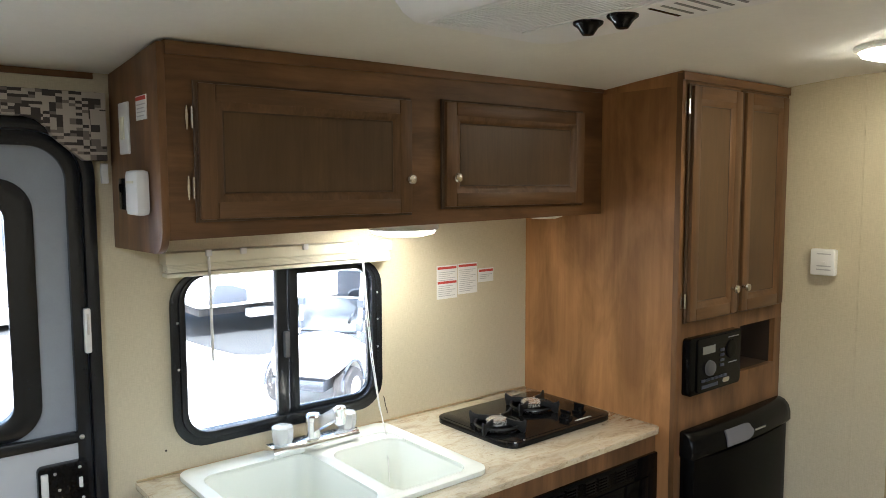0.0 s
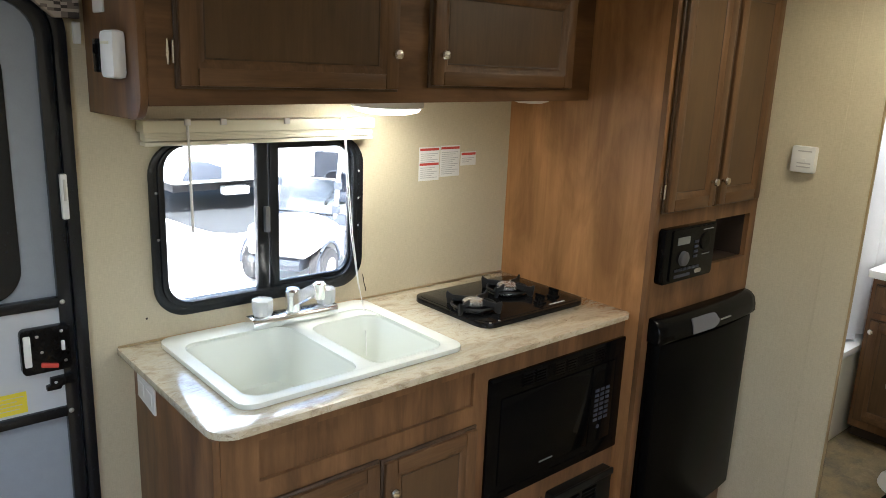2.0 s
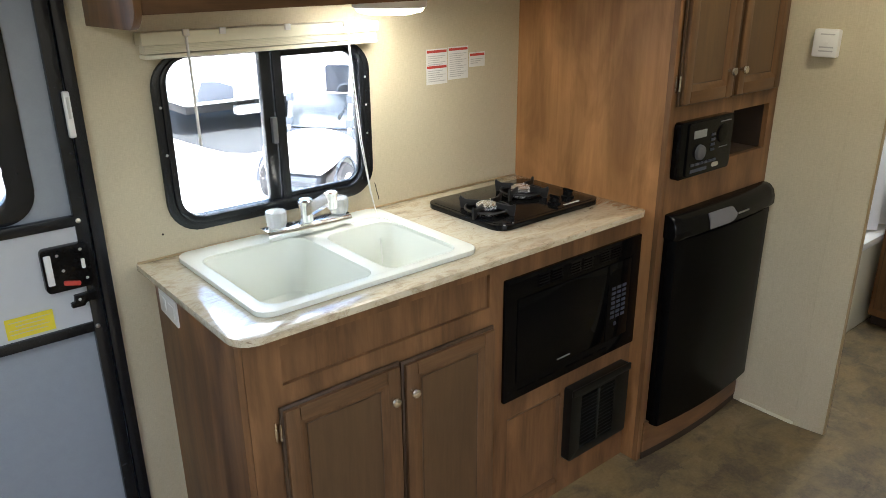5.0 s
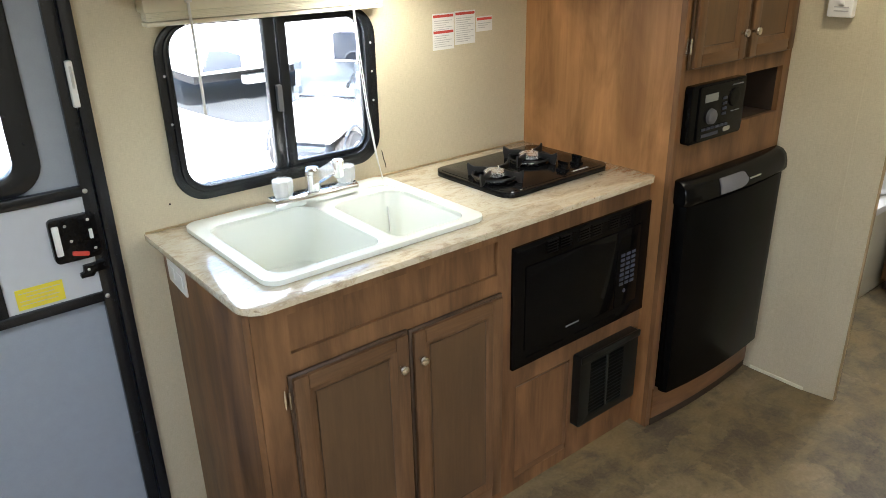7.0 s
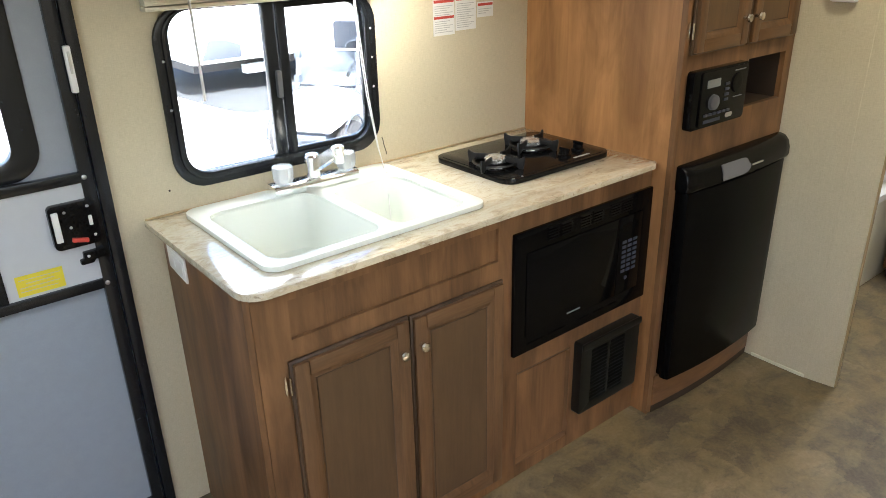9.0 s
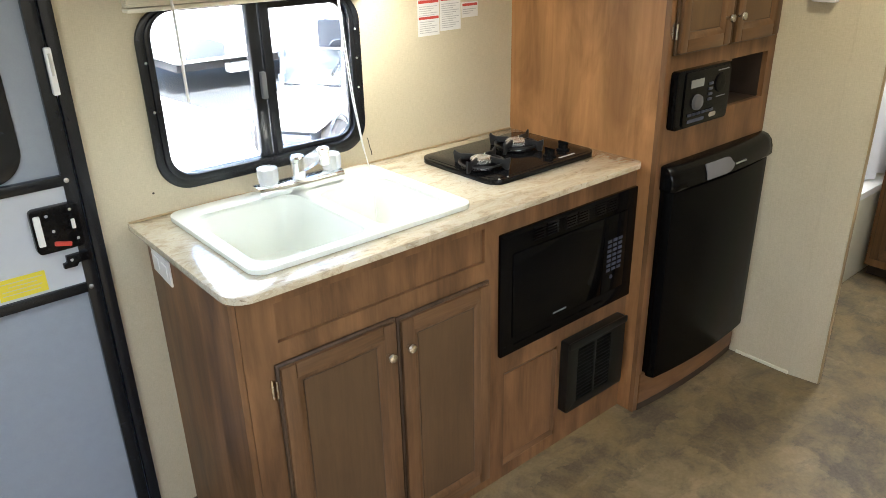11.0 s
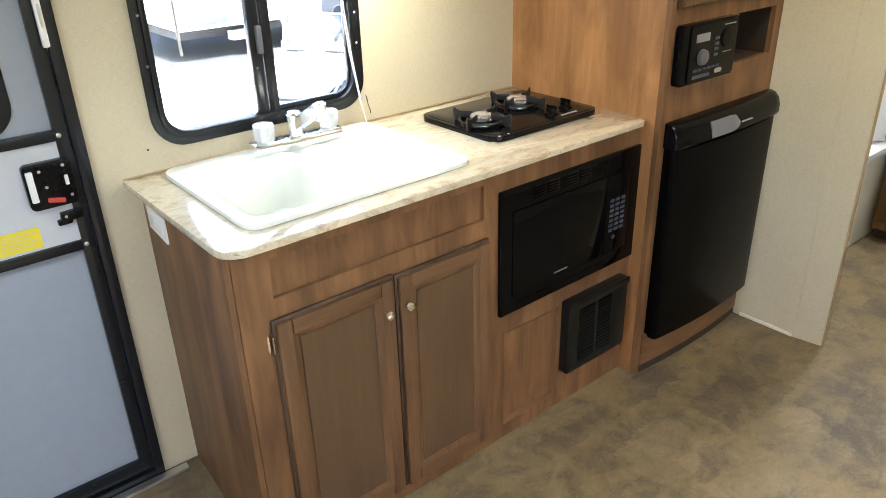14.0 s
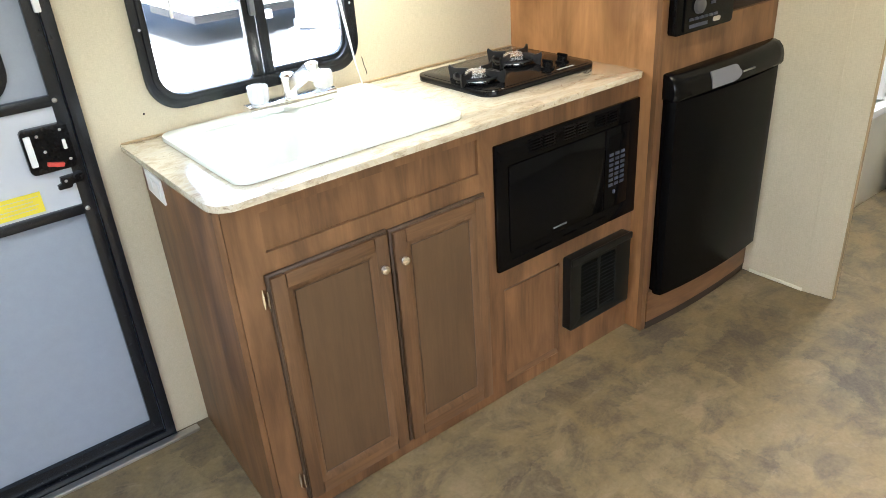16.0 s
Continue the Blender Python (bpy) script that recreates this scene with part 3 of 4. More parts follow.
def cabinet_door(parent, x0, x1, z0, z1, y, knob, hinges=(), knob_r=0.0125):
    """A framed door that lies on the face at y, with its knob and hinges."""
    leaf = framed("door", x0, x1, z0, z1, lambda a, d, c: (a, y - d, c), parent)
    part("knob", lathe(KNOB, (knob[0], y - 0.023, knob[1]), (0, -1, 0), 20), NICKEL, leaf, "satin nickel knob")
    for hx, hz in hinges:
        h = loft([[Vector((hx - 0.007 + u, y - 0.001 - d, hz + q)) for u, d in ((-k, 0), (k, 0), (k, 0.004), (-k, 0.004))] for q, k in ((-0.025, 0.001), (-0.016, 0.002), (0.0, 0.003), (0.016, 0.002), (0.025, 0.001))])
        tube([(hx + 0.002, y - 0.011, hz - 0.022), (hx + 0.002, y - 0.011, hz + 0.022)], 0.0034, 8, h)
        part("hinge", h, NICKEL, leaf, "bright metal hinge")
    return leaf


# ---- upper cabinet ----
UX, UY, UB, UT = -0.004, -0.340, 1.540, 1.95
up = thing("upper_cabinet", (0.66, -0.17, UB), "brown wooden overhead cabinet with two framed doors above the sink", "cabinet")
part("face_frame", plate([[(UX, UB - 0.006), (PANTRY_X - 0.003, UB + 0.012), (PANTRY_X - 0.003, 1.962), (UX, 1.940)], [(0.10, 1.62), (0.55, 1.62), (0.55, 1.81), (0.10, 1.81)], [(0.77, 1.63), (1.22, 1.63), (1.22, 1.81), (0.77, 1.81)]],
                         "xz", UY, UY + 0.018), WOOD_H, up)
side = [(0.0, 1.500), (-0.28, 1.504)] + [(UY + 0.050 - 0.053 * math.sin(a), 1.557 - 0.053 * math.cos(a)) for a in (0.0, 0.3, 0.6, 0.9, 1.2, 1.5)] + [(UY - 0.003, 1.60), (UY - 0.003, 1.936), (0.0, 1.908)]
part("end_panel", plate([side], "yz", UX - 0.017, UX - 0.0005, 0.003), WOOD_V, up, "end panel with a rounded lower corner")
part("bottom", box(UX, PANTRY_X - 0.003, UY + 0.02, -0.001, UB + 0.018, UB + 0.03), WOOD_H, up)
part("top_rail", plate([[(UX, 1.912), (PANTRY_X - 0.003, 1.934), (PANTRY_X - 0.003, 1.960), (UX, 1.938)]], "xz", UY - 0.007, UY - 0.001, 0.002), WOOD_H, up)
cabinet_door(up, 0.049, 0.608, 1.570, 1.864, UY, (0.586, 1.660), ((0.043, 1.787), (0.043, 1.642)))
cabinet_door(up, 0.708, 1.270, 1.582, 1.870, UY, (0.738, 1.665))

# lamps below the upper cabinet
LY = -0.185
for x, lit in ((0.700, True), (1.275, False)):
    lp = thing("under_cabinet_lamp", (x, LY, UB - 0.03), "round white under-cabinet lamp, switched on" if lit else "flat round white under-cabinet lamp, switched off", "lamp", "lamps under the upper cabinet")
    rise, k = (0.0, 1.0) if lit else (0.030, 0.7)
    part("base", lathe([(0.098 * k, UB + 0.0175), (0.100 * k, 1.524 + rise), (0.094 * k, 1.520 + rise)], (x, LY, 0.0), (0, 0, 1), 36), WHITE_PLASTIC, lp)
    part("lens", lathe([(0.092 * k, 1.5205 + rise), (0.086 * k, 1.511 + rise), (0.055 * k, 1.504 + rise), (0.0, 1.502 + rise)], (x, LY, 0.0), (0, 0, 1), 36), UNDER_LAMP if lit else WHITE_PLASTIC, lp, "glowing lens" if lit else "")

# things on the end panel
EX = UX - 0.017


def on_end(name, at, label, category, pieces, group=""):
    t = thing(name, at, label, category, group)
    for pname, e0, e1, y0, y1, q0, q1, b, mat in pieces:
        part(pname, box(EX - e1, EX - e0, y0, y1, q0, q1, b), mat, t)
    return t


on_end("wall_switch", (EX, -0.12, 1.72), "white switch plate on the brown cabinet end", "switch",
       [("plate", 0.0, 0.006, -0.158, -0.092, 1.717, 1.832, 0.003, WHITE_PLASTIC), ("rocker", 0.005, 0.010, -0.136, -0.114, 1.75, 1.80, 0.002, IVORY)])
on_end("paper_label", (EX, -0.24, 1.786), "small white label with a red heading on the cabinet end", "label",
       [("sheet", 0.0, 0.0014, -0.275, -0.206, 1.786, 1.837, 0.0, PAPER), ("heading", 0.0013, 0.002, -0.273, -0.208, 1.827, 1.835, 0.0, RED)]
       + [("print_line", 0.0013, 0.002, -0.268 + 0.008 * (k % 2), -0.213, 1.817 - k * 0.008, 1.8195 - k * 0.008, 0.0, GREY_PRINT) for k in range(4)], "printed labels")
on_end("battery_switch", (EX, -0.12, 1.59), "small black switch block on the brown cabinet end", "switch",
       [("body", 0.0, 0.014, -0.148, -0.100, 1.593, 1.664, 0.004, BLACK_PLASTIC), ("button", 0.013, 0.018, -0.136, -0.112, 1.632, 1.652, 0.002, BLACK_GLOSS)])
on_end("gas_detector", (EX, -0.24, 1.582), "white plastic detector box on the brown cabinet end", "detector",
       [("body", 0.0, 0.030, -0.282, -0.198, 1.584, 1.680, 0.012, WHITE_PLASTIC), ("grille", 0.029, 0.032, -0.265, -0.215, 1.652, 1.657, 0.001, IVORY)])

# ---- base cabinet ----
CX = 0.020
base = thing("base_cabinet", (0.70, -0.28, 0.0), "brown wooden sink cabinet with two framed doors and recessed panels", "cabinet")
part("face_frame", plate([[(CX + 0.003, 0.001), (PANTRY_X - 0.002, 0.001), (PANTRY_X - 0.002, 0.893), (CX + 0.003, 0.893)],
                          [(0.108, 0.766), (0.724, 0.766), (0.724, 0.862), (0.108, 0.862)],
                          [(0.14, 0.1), (0.69, 0.1), (0.69, 0.67), (0.14, 0.67)],
                          [(0.790, 0.468), (1.358, 0.468), (1.358, 0.816), (0.790, 0.816)],
                          [(0.803, 0.046), (1.035, 0.046), (1.035, 0.382), (0.803, 0.382)]], "xz", FACE_Y, FACE_Y + 0.018), WOOD_V, base)
part("side_panel", slanted(box(CX - 0.014, CX + 0.002, FACE_Y - 0.002, -0.001, 0.001, 0.893, 0.002), FACE_Y, 0.0, 0.0, 0.036), WOOD_V, base)
part("false_drawer", box(0.104, 0.728, FACE_Y + 0.011, FACE_Y + 0.017, 0.762, 0.866), WOOD_V, base, "recessed plain drawer front")
part("lower_panel", box(0.80, 1.038, FACE_Y + 0.012, FACE_Y + 0.017, 0.043, 0.385), WOOD_V, base, "recessed lower panel")
for name, pts in (("ledge", [(0.0105, 0.060), (0.002, 0.0465), (0.0105, 0.0465)]), ("upper_ledge", [(0.0105, 0.368), (0.002, 0.3815), (0.0105, 0.3815)])):
    part(name, loft([[Vector((x, FACE_Y + d, z)) for d, z in pts] for x in (0.8035, 1.0345)]), DOOR_H, base)
for x, k in ((0.8035, 0.009), (1.0345, -0.009)):
    part("side_ledge", loft([[Vector((x, FACE_Y + 0.002, z)), Vector((x + k, FACE_Y + 0.0105, z)), Vector((x, FACE_Y + 0.0105, z))] for z in (0.0605, 0.3675)]), DOOR_V, base)
part("back_board", box(CX + 0.05, PANTRY_X - 0.01, -0.5, -0.49, 0.02, 0.7), DARK_GAP, base)
cabinet_door(base, 0.090, 0.4145, 0.048, 0.719, FACE_Y, (0.380, 0.632), ((0.086, 0.66), (0.086, 0.12)), 0.0135)
cabinet_door(base, 0.4195, 0.732, 0.048, 0.714, FACE_Y, (0.441, 0.634), (), 0.0135)

vent = thing("furnace_vent", (1.19, FACE_Y, 0.13), "black plastic louvred furnace vent low on the cabinet", "vent")
VX0, VX1, VZ0, VZ1, VY = 1.050, 1.338, 0.134, 0.394, FACE_Y - 0.001
part("housing", plate([rounded(VX0, VX1, VZ0, VZ1, 0.008, 3), rounded(VX0 + 0.05, 1.180, VZ0 + 0.03, VZ1 - 0.035, 0.004, 2), rounded(1.190, 1.264, VZ0 + 0.03, VZ1 - 0.035, 0.004, 2)], "xz", VY - 0.032, VY, 0.004), VENT_BLACK, vent)
part("backing", box(VX0 + 0.04, VX1 - 0.04, VY - 0.008, VY - 0.004, VZ0 + 0.02, VZ1 - 0.02), BLACK_PLASTIC, vent)
for a, b in ((VX0 + 0.051, 1.179), (1.191, 1.263)):
    for i in range(15):
        z = VZ0 + 0.037 + i * 0.0133
        part("louvre", loft([[Vector((x, VY - 0.031, z)), Vector((x, VY - 0.031, z + 0.003)), Vector((x, VY - 0.012, z + 0.010)), Vector((x, VY - 0.012, z + 0.007))] for x in (a, b)]), VENT_BLACK, vent)
part("top_lip", box(VX0 - 0.001, VX1 - 0.001, VY - 0.041, VY - 0.0315, VZ1 - 0.022, VZ1 + 0.002, 0.005), VENT_BLACK, vent)

outlet = thing("wall_outlet", (CX, -0.15, 0.80), "white double socket on the side of the sink cabinet", "socket")
for pname, d0, d1, y0, y1, q0, q1 in (("plate", 0.0, 0.006, -0.192, -0.052, 0.792, 0.858), ("socket", 0.005, 0.008, -0.175, -0.135, 0.81, 0.842), ("socket", 0.005, 0.008, -0.11, -0.07, 0.81, 0.842)):
    ex = CX - 0.014 + 0.0655 * ((y0 + y1) / 2 + 0.562) - 0.0008
    part(pname, slanted(box(ex - d1, ex - d0, y0, y1, q0, q1, 0.0025), (y0 + y1) / 2, 0.0, (y0 + y1) / 2 + 1, 0.0655), WHITE_PLASTIC, outlet)

# ---- microwave ----
mw = thing("microwave", (1.075, FACE_Y, 0.45), "black built-in microwave oven with a glass door", "microwave")
MX0, MX1, MZ0, MZ1, MY = 0.774, 1.374, 0.450, 0.830, FACE_Y - 0.001
part("trim_frame", plate([rounded(MX0, MX1, MZ0, MZ1, 0.004, 2), rounded(MX0 + 0.045, MX1 - 0.045, MZ0 + 0.05, MZ1 - 0.065, 0.004, 2)], "xz", MY - 0.010, MY, 0.003), BLACK_GLOSS, mw)
part("body", box(0.80, 1.35, MY + 0.001, MY + 0.36, 0.475, 0.81), BLACK_PLASTIC, mw)
part("door_glass", box(MX0 + 0.047, 1.215, MY - 0.013, MY, MZ0 + 0.052, MZ1 - 0.067, 0.003), BLACK_GLOSS, mw)
pnl = part("control_panel", box(1.219, MX1 - 0.047, MY - 0.013, MY, MZ0 + 0.052, MZ1 - 0.067, 0.003), BLACK_GLOSS, mw)
for r in range(7):
    for c in range(3):
        kx, kz = 1.236 + c * 0.026, 0.678 - r * 0.0165
        part("key", box(kx, kx + 0.019, MY - 0.0145, MY - 0.012, kz - 0.005, kz + 0.005, 0.001), GREY_KEY, pnl)
part("start_key", lathe([(0.007, 0), (0.007, 0.0015), (0.005, 0.002)], (1.262, MY - 0.013, 0.553), (0, -1, 0), 12), GREY_KEY, pnl)
part("display", box(1.232, 1.310, MY - 0.0142, MY - 0.012, 0.715, 0.738), BLACK_GLOSS, pnl)
for k, x in enumerate((0.90, 0.955, 1.035, 1.090, 1.170, 1.225)):
    for i in range(5):
        part("slat", loft([[Vector((q, MY - d, 0.780 + i * 0.0085 + c)) for d, c in ((0.0095, 0.0), (0.0150, 0.0005), (0.0150, 0.0015), (0.0095, 0.0062))] for q in (x, x + 0.046)]), BLACK_GLOSS, mw)
part("maker_mark", box(0.992, 1.050, MY - 0.0146, MY - 0.0128, 0.517, 0.5215), LCD, mw, "small pale printed mark")
for a, b in ((0.83, 0.90), (0.92, 0.99), (1.04, 1.10), (1.12, 1.17), (1.19, 1.23)):
    part("lower_slot", box(a, b, MY - 0.0135, MY - 0.009, 0.472, 0.477, 0.001), BLACK_GLOSS, mw)
for x, z in ((MX0 + 0.02, MZ1 - 0.045), (MX1 - 0.02, MZ1 - 0.045), (MX0 + 0.02, MZ0 + 0.03), (MX1 - 0.02, MZ0 + 0.03)):
    part("screw", lathe([(0.004, 0), (0.002, 0.002)], (x, MY - 0.0102, z), (0, -1, 0), 10), BLACK_PLASTIC, mw)

# ---- worktop, sink, tap, hob ----
top = thing("worktop", (0.69, -0.29, 0.886), "beige and brown marbled laminate worktop with rounded corner", "worktop")
part("slab", plate([rounded(0.004, PANTRY_X - 0.001, -0.588, -0.001, (0.055, 0.03, 0.001, 0.001), 6), rounded(0.11, 0.722, -0.500, -0.05, 0.04)], "xy", 0.8935, 0.910, 0.0065), COUNTER, top)
part("sealant", box(0.006, PANTRY_X - 0.002, -0.008, -0.0005, 0.910, 0.915, 0.003), TAN_TRIM, top, "tan bead of sealant along the wall")

sink = thing("kitchen_sink", (0.415, -0.28, 0.91), "ivory plastic double sink set in the worktop", "sink")
SZ = 0.923
bL, bR = (0.126, 0.426, -0.484, -0.100), (0.464, 0.690, -0.490, -0.148)
rim = plate([rounded(0.094, 0.732, -0.518, -0.028, 0.04), rounded(0.126, 0.690, -0.487, -0.100, (0.045, 0.045, 0.045, 0.045))], "xy", 0.9105, SZ, 0.005)
part("rim", rim, SINK, sink)
deck_top = plate([rounded(0.1262, 0.6898, -0.4868, -0.1002, 0.045), rounded(*bL, 0.05), rounded(*bR, 0.05)], "xy", 0.900, SZ - 0.0045, 0.006)
part("bowl_deck", deck_top, SINK, sink, "lower ledge and saddle between the two bowls")
for k, (x0, x1, y0, y1) in enumerate((bL, bR)):
    rings = []
    for inset, z, r in ((0.0004, SZ - 0.012, 0.0495), (0.003, SZ - 0.022, 0.049), (0.016, 0.79, 0.045), (0.024, 0.767, 0.042), (0.045, 0.757, 0.035)):
        rings.append([Vector((u, v, z)) for u, v in rounded(x0 + inset, x1 - inset, y0 + inset, y1 - inset, r)])
    bowl = part("bowl", loft(rings, False, True), SINK, sink)
    cx, cy = (x0 + x1) / 2, (y0 + y1) / 2
    part("drain", lathe([(0.04, 0.7575), (0.04, 0.760), (0.03, 0.761), (0.022, 0.759), (0.0, 0.759)], (cx, cy, 0)), CHROME, bowl, "chrome drain")

tap = thing("kitchen_tap", (0.465, -0.085, SZ), "chrome sink tap with two clear round handles", "tap")
deck_side = [(-0.115, SZ + 0.0005), (-0.117, SZ + 0.004)] + [(-0.101 - 0.016 * math.cos(a), SZ + 0.014 + 0.016 * math.sin(a)) for a in (0.0, 0.3, 0.6, 0.9, 1.2, 1.5)] + [(-0.066, SZ + 0.030), (-0.056, SZ + 0.0005)]
part("deck", plate([deck_side], "yz", 0.324, 0.590, 0.0025), CHROME, tap)
for x in (0.362, 0.562):
    rings = []
    for r, h in ((0.016, 0.0), (0.023, 0.003), (0.027, 0.012), (0.0285, 0.036), (0.0275, 0.046), (0.022, 0.050), (0.0005, 0.051)):
        rings.append([Vector((x + r * (1 + 0.07 * math.cos(8 * q)) * math.cos(q), -0.091 + r * (1 + 0.07 * math.cos(8 * q)) * math.sin(q), SZ + 0.0305 + h)) for q in [2 * math.pi * i / 36 for i in range(36)]])
    part("handle", loft(rings), FROSTED, tap, "frosted clear acrylic handle")
    part("stem", lathe([(0.010, 0.0), (0.010, 0.010), (0.007, 0.044), (0.0, 0.045)], (x, -0.091, SZ + 0.031), (0, 0, 1), 12), WHITE_PLASTIC, tap)
part("spout_base", lathe([(0.021, 0.0), (0.021, 0.046), (0.023, 0.048), (0.023, 0.058), (0.017, 0.064), (0.0, 0.065)], (0.455, -0.091, SZ + 0.030), (0, 0, 1), 20), CHROME, tap)
spout = []
S0, S1 = Vector((0.458, -0.082, SZ + 0.052)), Vector((0.476, -0.200, SZ + 0.122))
along = (S1 - S0).normalized()
across = along.cross(Vector((0, 0, 1))).normalized()
up_way = across.cross(along)
for s, hw, hh in ((0.0, 0.016, 0.016), (0.5, 0.0165, 0.015), (1.0, 0.018, 0.014)):
    c = S0.lerp(S1, s)
    spout.append([c + a * hw * across + b * hh * up_way for a, b in ((-1, -1), (1, -1), (1, 1), (-1, 1))])
part("spout", bevel(loft(spout), 0.004), CHROME, tap)
part("spout_tip", lathe([(0.0125, -0.034), (0.0145, -0.030), (0.0155, 0.0), (0.0165, 0.010), (0.012, 0.014), (0.0, 0.015)], S1, (0, 0, 1), 18), CHROME, tap)

hob = thing("gas_hob", (1.1, -0.275, 0.91), "black enamel two-burner gas hob on the worktop", "hob")
part("plate", plate([rounded(0.876, 1.330, -0.442, -0.095, 0.045)], "xy", 0.9105, 0.927, 0.007), ENAMEL, hob)
part("raised_field", plate([rounded(0.888, 1.318, -0.430, -0.107, 0.038)], "xy", 0.927, 0.9285, 0.0014), ENAMEL, hob)
HZ = 0.9285
for bx, by in ((0.948, -0.310), (1.160, -0.245)):
    part("drip_bowl", lathe([(0.062, 0.0), (0.060, 0.003), (0.040, 0.001), (0.0, 0.001)], (bx, by, HZ)), ENAMEL, hob, "black enamel drip bowl")
    rings = []
    for r, h, lobe in ((0.038, 0.001, 0.0), (0.037, 0.006, 0.0), (0.029, 0.008, 0.0), (0.030, 0.010, 0.09), (0.030, 0.020, 0.09), (0.034, 0.022, 0.0), (0.034, 0.026, 0.0), (0.028, 0.029, 0.0), (0.010, 0.030, 0.0), (0.0003, 0.0295, 0.0)):
        rings.append([Vector((bx + r * (1 + lobe * math.cos(18 * q)) * math.cos(q), by + r * (1 + lobe * math.cos(18 * q)) * math.sin(q), HZ + h)) for q in [2 * math.pi * i / 72 for i in range(72)]])
    part("burner", loft(rings), BURNER, hob, "bright aluminium burner")
    part("igniter", lathe([(0.003, 0.0), (0.003, 0.024), (0.005, 0.025), (0.005, 0.029), (0.0, 0.031)], (bx + 0.036, by + 0.022, HZ), (0, 0, 1), 10), CHROME, hob, "small bright igniter")
    g = bmesh.new()
    lathe([(0.070, 0.012), (0.070, 0.018), (0.064, 0.018), (0.064, 0.012), (0.070, 0.012)], (bx, by, HZ), (0, 0, 1), 28, g)
    for k in range(4):
        a = k * math.pi / 2 + 0.35
        turn = Matrix.Translation((bx, by, HZ)) @ pose(0, 0, 0, 0, 0, math.degrees(a))
        fin = plate([[(0.030, 0.018), (0.060, 0.012), (0.078, 0.0), (0.090, 0.0), (0.095, 0.030), (0.092, 0.039), (0.084, 0.034), (0.072, 0.030), (0.030, 0.034)]], "xz", -0.003, 0.003, 0.001)
        bmesh.ops.transform(fin, matrix=turn, verts=fin.verts)
        add(g, fin)
    part("grate", g, IRON, hob, "black cast grate")
for kx, ky in ((1.165, -0.385), (1.250, -0.365)):
    kn = part("knob", lathe([(0.021, 0.0), (0.021, 0.006), (0.016, 0.009), (0.015, 0.020), (0.0, 0.021)], (kx, ky, HZ)), BLACK_PLASTIC, hob)
    part("grip", box(kx - 0.004, kx + 0.004, ky - 0.019, ky + 0.019, HZ + 0.019, HZ + 0.028, 0.002), BLACK_PLASTIC, kn)
part("maker_mark", box(1.175, 1.245, -0.420, -0.412, HZ, HZ + 0.0006), GREY_PRINT, hob, "pale printed mark")
for x in (0.90, 0.935):
    part("glint_screw", lathe([(0.004, 0), (0.003, 0.002), (0.0, 0.0025)], (x, -0.4345, 0.9265), (0, 0, 1), 10), ALU, hob)

wire = thing("wire_end", (0.758, -0.004, 0.95), "thin brown wire end sticking out of the wall", "wire")
part("strand", tube([(0.753, -0.001, 0.992), (0.754, -0.004, 0.985), (0.757, -0.005, 0.965), (0.764, -0.004, 0.945), (0.766, -0.002, 0.935)], 0.0013, 6), DARK_GAP, wire)

mark = thing("wall_nail", (0.082, -0.0005, 0.974), "small dark nail head in the beige wall", "nail")
part("head", lathe([(0.003, 0.0), (0.003, 0.001), (0.0, 0.002)], (0.082, -0.0005, 0.974), (0, -1, 0), 8), DARK_GAP, mark)

# printed labels by the hob
for x0, x1, zz0, zz1, bars in ((0.968, 1.054, 1.272, 1.382, (1.374, 1.326)), (1.058, 1.144, 1.281, 1.384, (1.376,)), (1.149, 1.219, 1.314, 1.361, (1.353,))):
    lb = thing("paper_label", ((x0 + x1) / 2, 0.0, zz0), "white printed safety label with red heading on the wall", "label", "printed labels")
    part("sheet", box(x0, x1, -0.0012, 0.0, zz0, zz1), PAPER, lb)
    for z in bars:
        part("heading", box(x0 + 0.003, x1 - 0.003, -0.0019, -0.0011, z - 0.004, z + 0.004), RED, lb)
    z, i = zz1 - 0.022, 0
    while z > zz0 + 0.006:
        if all(abs(z - q) > 0.007 for q in bars):
            part("print_line", box(x0 + 0.006, x1 - 0.008 - 0.012 * (i % 3), -0.0019, -0.0011, z - 0.0011, z + 0.0011), GREY_PRINT, lb)
        z, i = z - 0.0065, i + 1

# ---- pantry with radio, niche and fridge ----
pan = thing("pantry_cabinet", (1.695, -0.31, 0.0), "tall brown wooden pantry cabinet round radio, niche and fridge", "cabinet")
PX1 = PART_X - 0.002
part("side_panel", box(PANTRY_X, PANTRY_X + 0.015, PAN_Y + 0.001, -0.001, 0.001, 1.93, 0.0), SIDE_V, pan, "plain warm brown side panel")
part("side_panel", plate([[(-0.20, 1.9295), (PAN_Y + 0.001, 1.9295), (PAN_Y + 0.001, 1.972), (-0.48, 1.959), (-0.34, 1.943)]], "yz", PANTRY_X, PANTRY_X + 0.015), SIDE_V, pan)
part("face_frame", plate([[(PANTRY_X - 0.001, 0.001), (PX1, 0.001), (PX1, 1.966), (PANTRY_X - 0.001, 1.966)],
                          [(1.44, 1.28), (1.64, 1.28), (1.64, 1.89), (1.44, 1.89)], [(1.74, 1.28), (1.93, 1.28), (1.93, 1.89), (1.74, 1.89)],
                          [(1.425, 1.03), (1.68, 1.03), (1.68, 1.165), (1.425, 1.165)], [(1.735, 1.028), (1.966, 1.028), (1.966, 1.182), (1.735, 1.182)],
                          [(1.42, 0.17), (1.975, 0.17), (1.975, 0.86), (1.42, 0.86)]], "xz", PAN_Y, PAN_Y + 0.018), WOOD_V, pan)
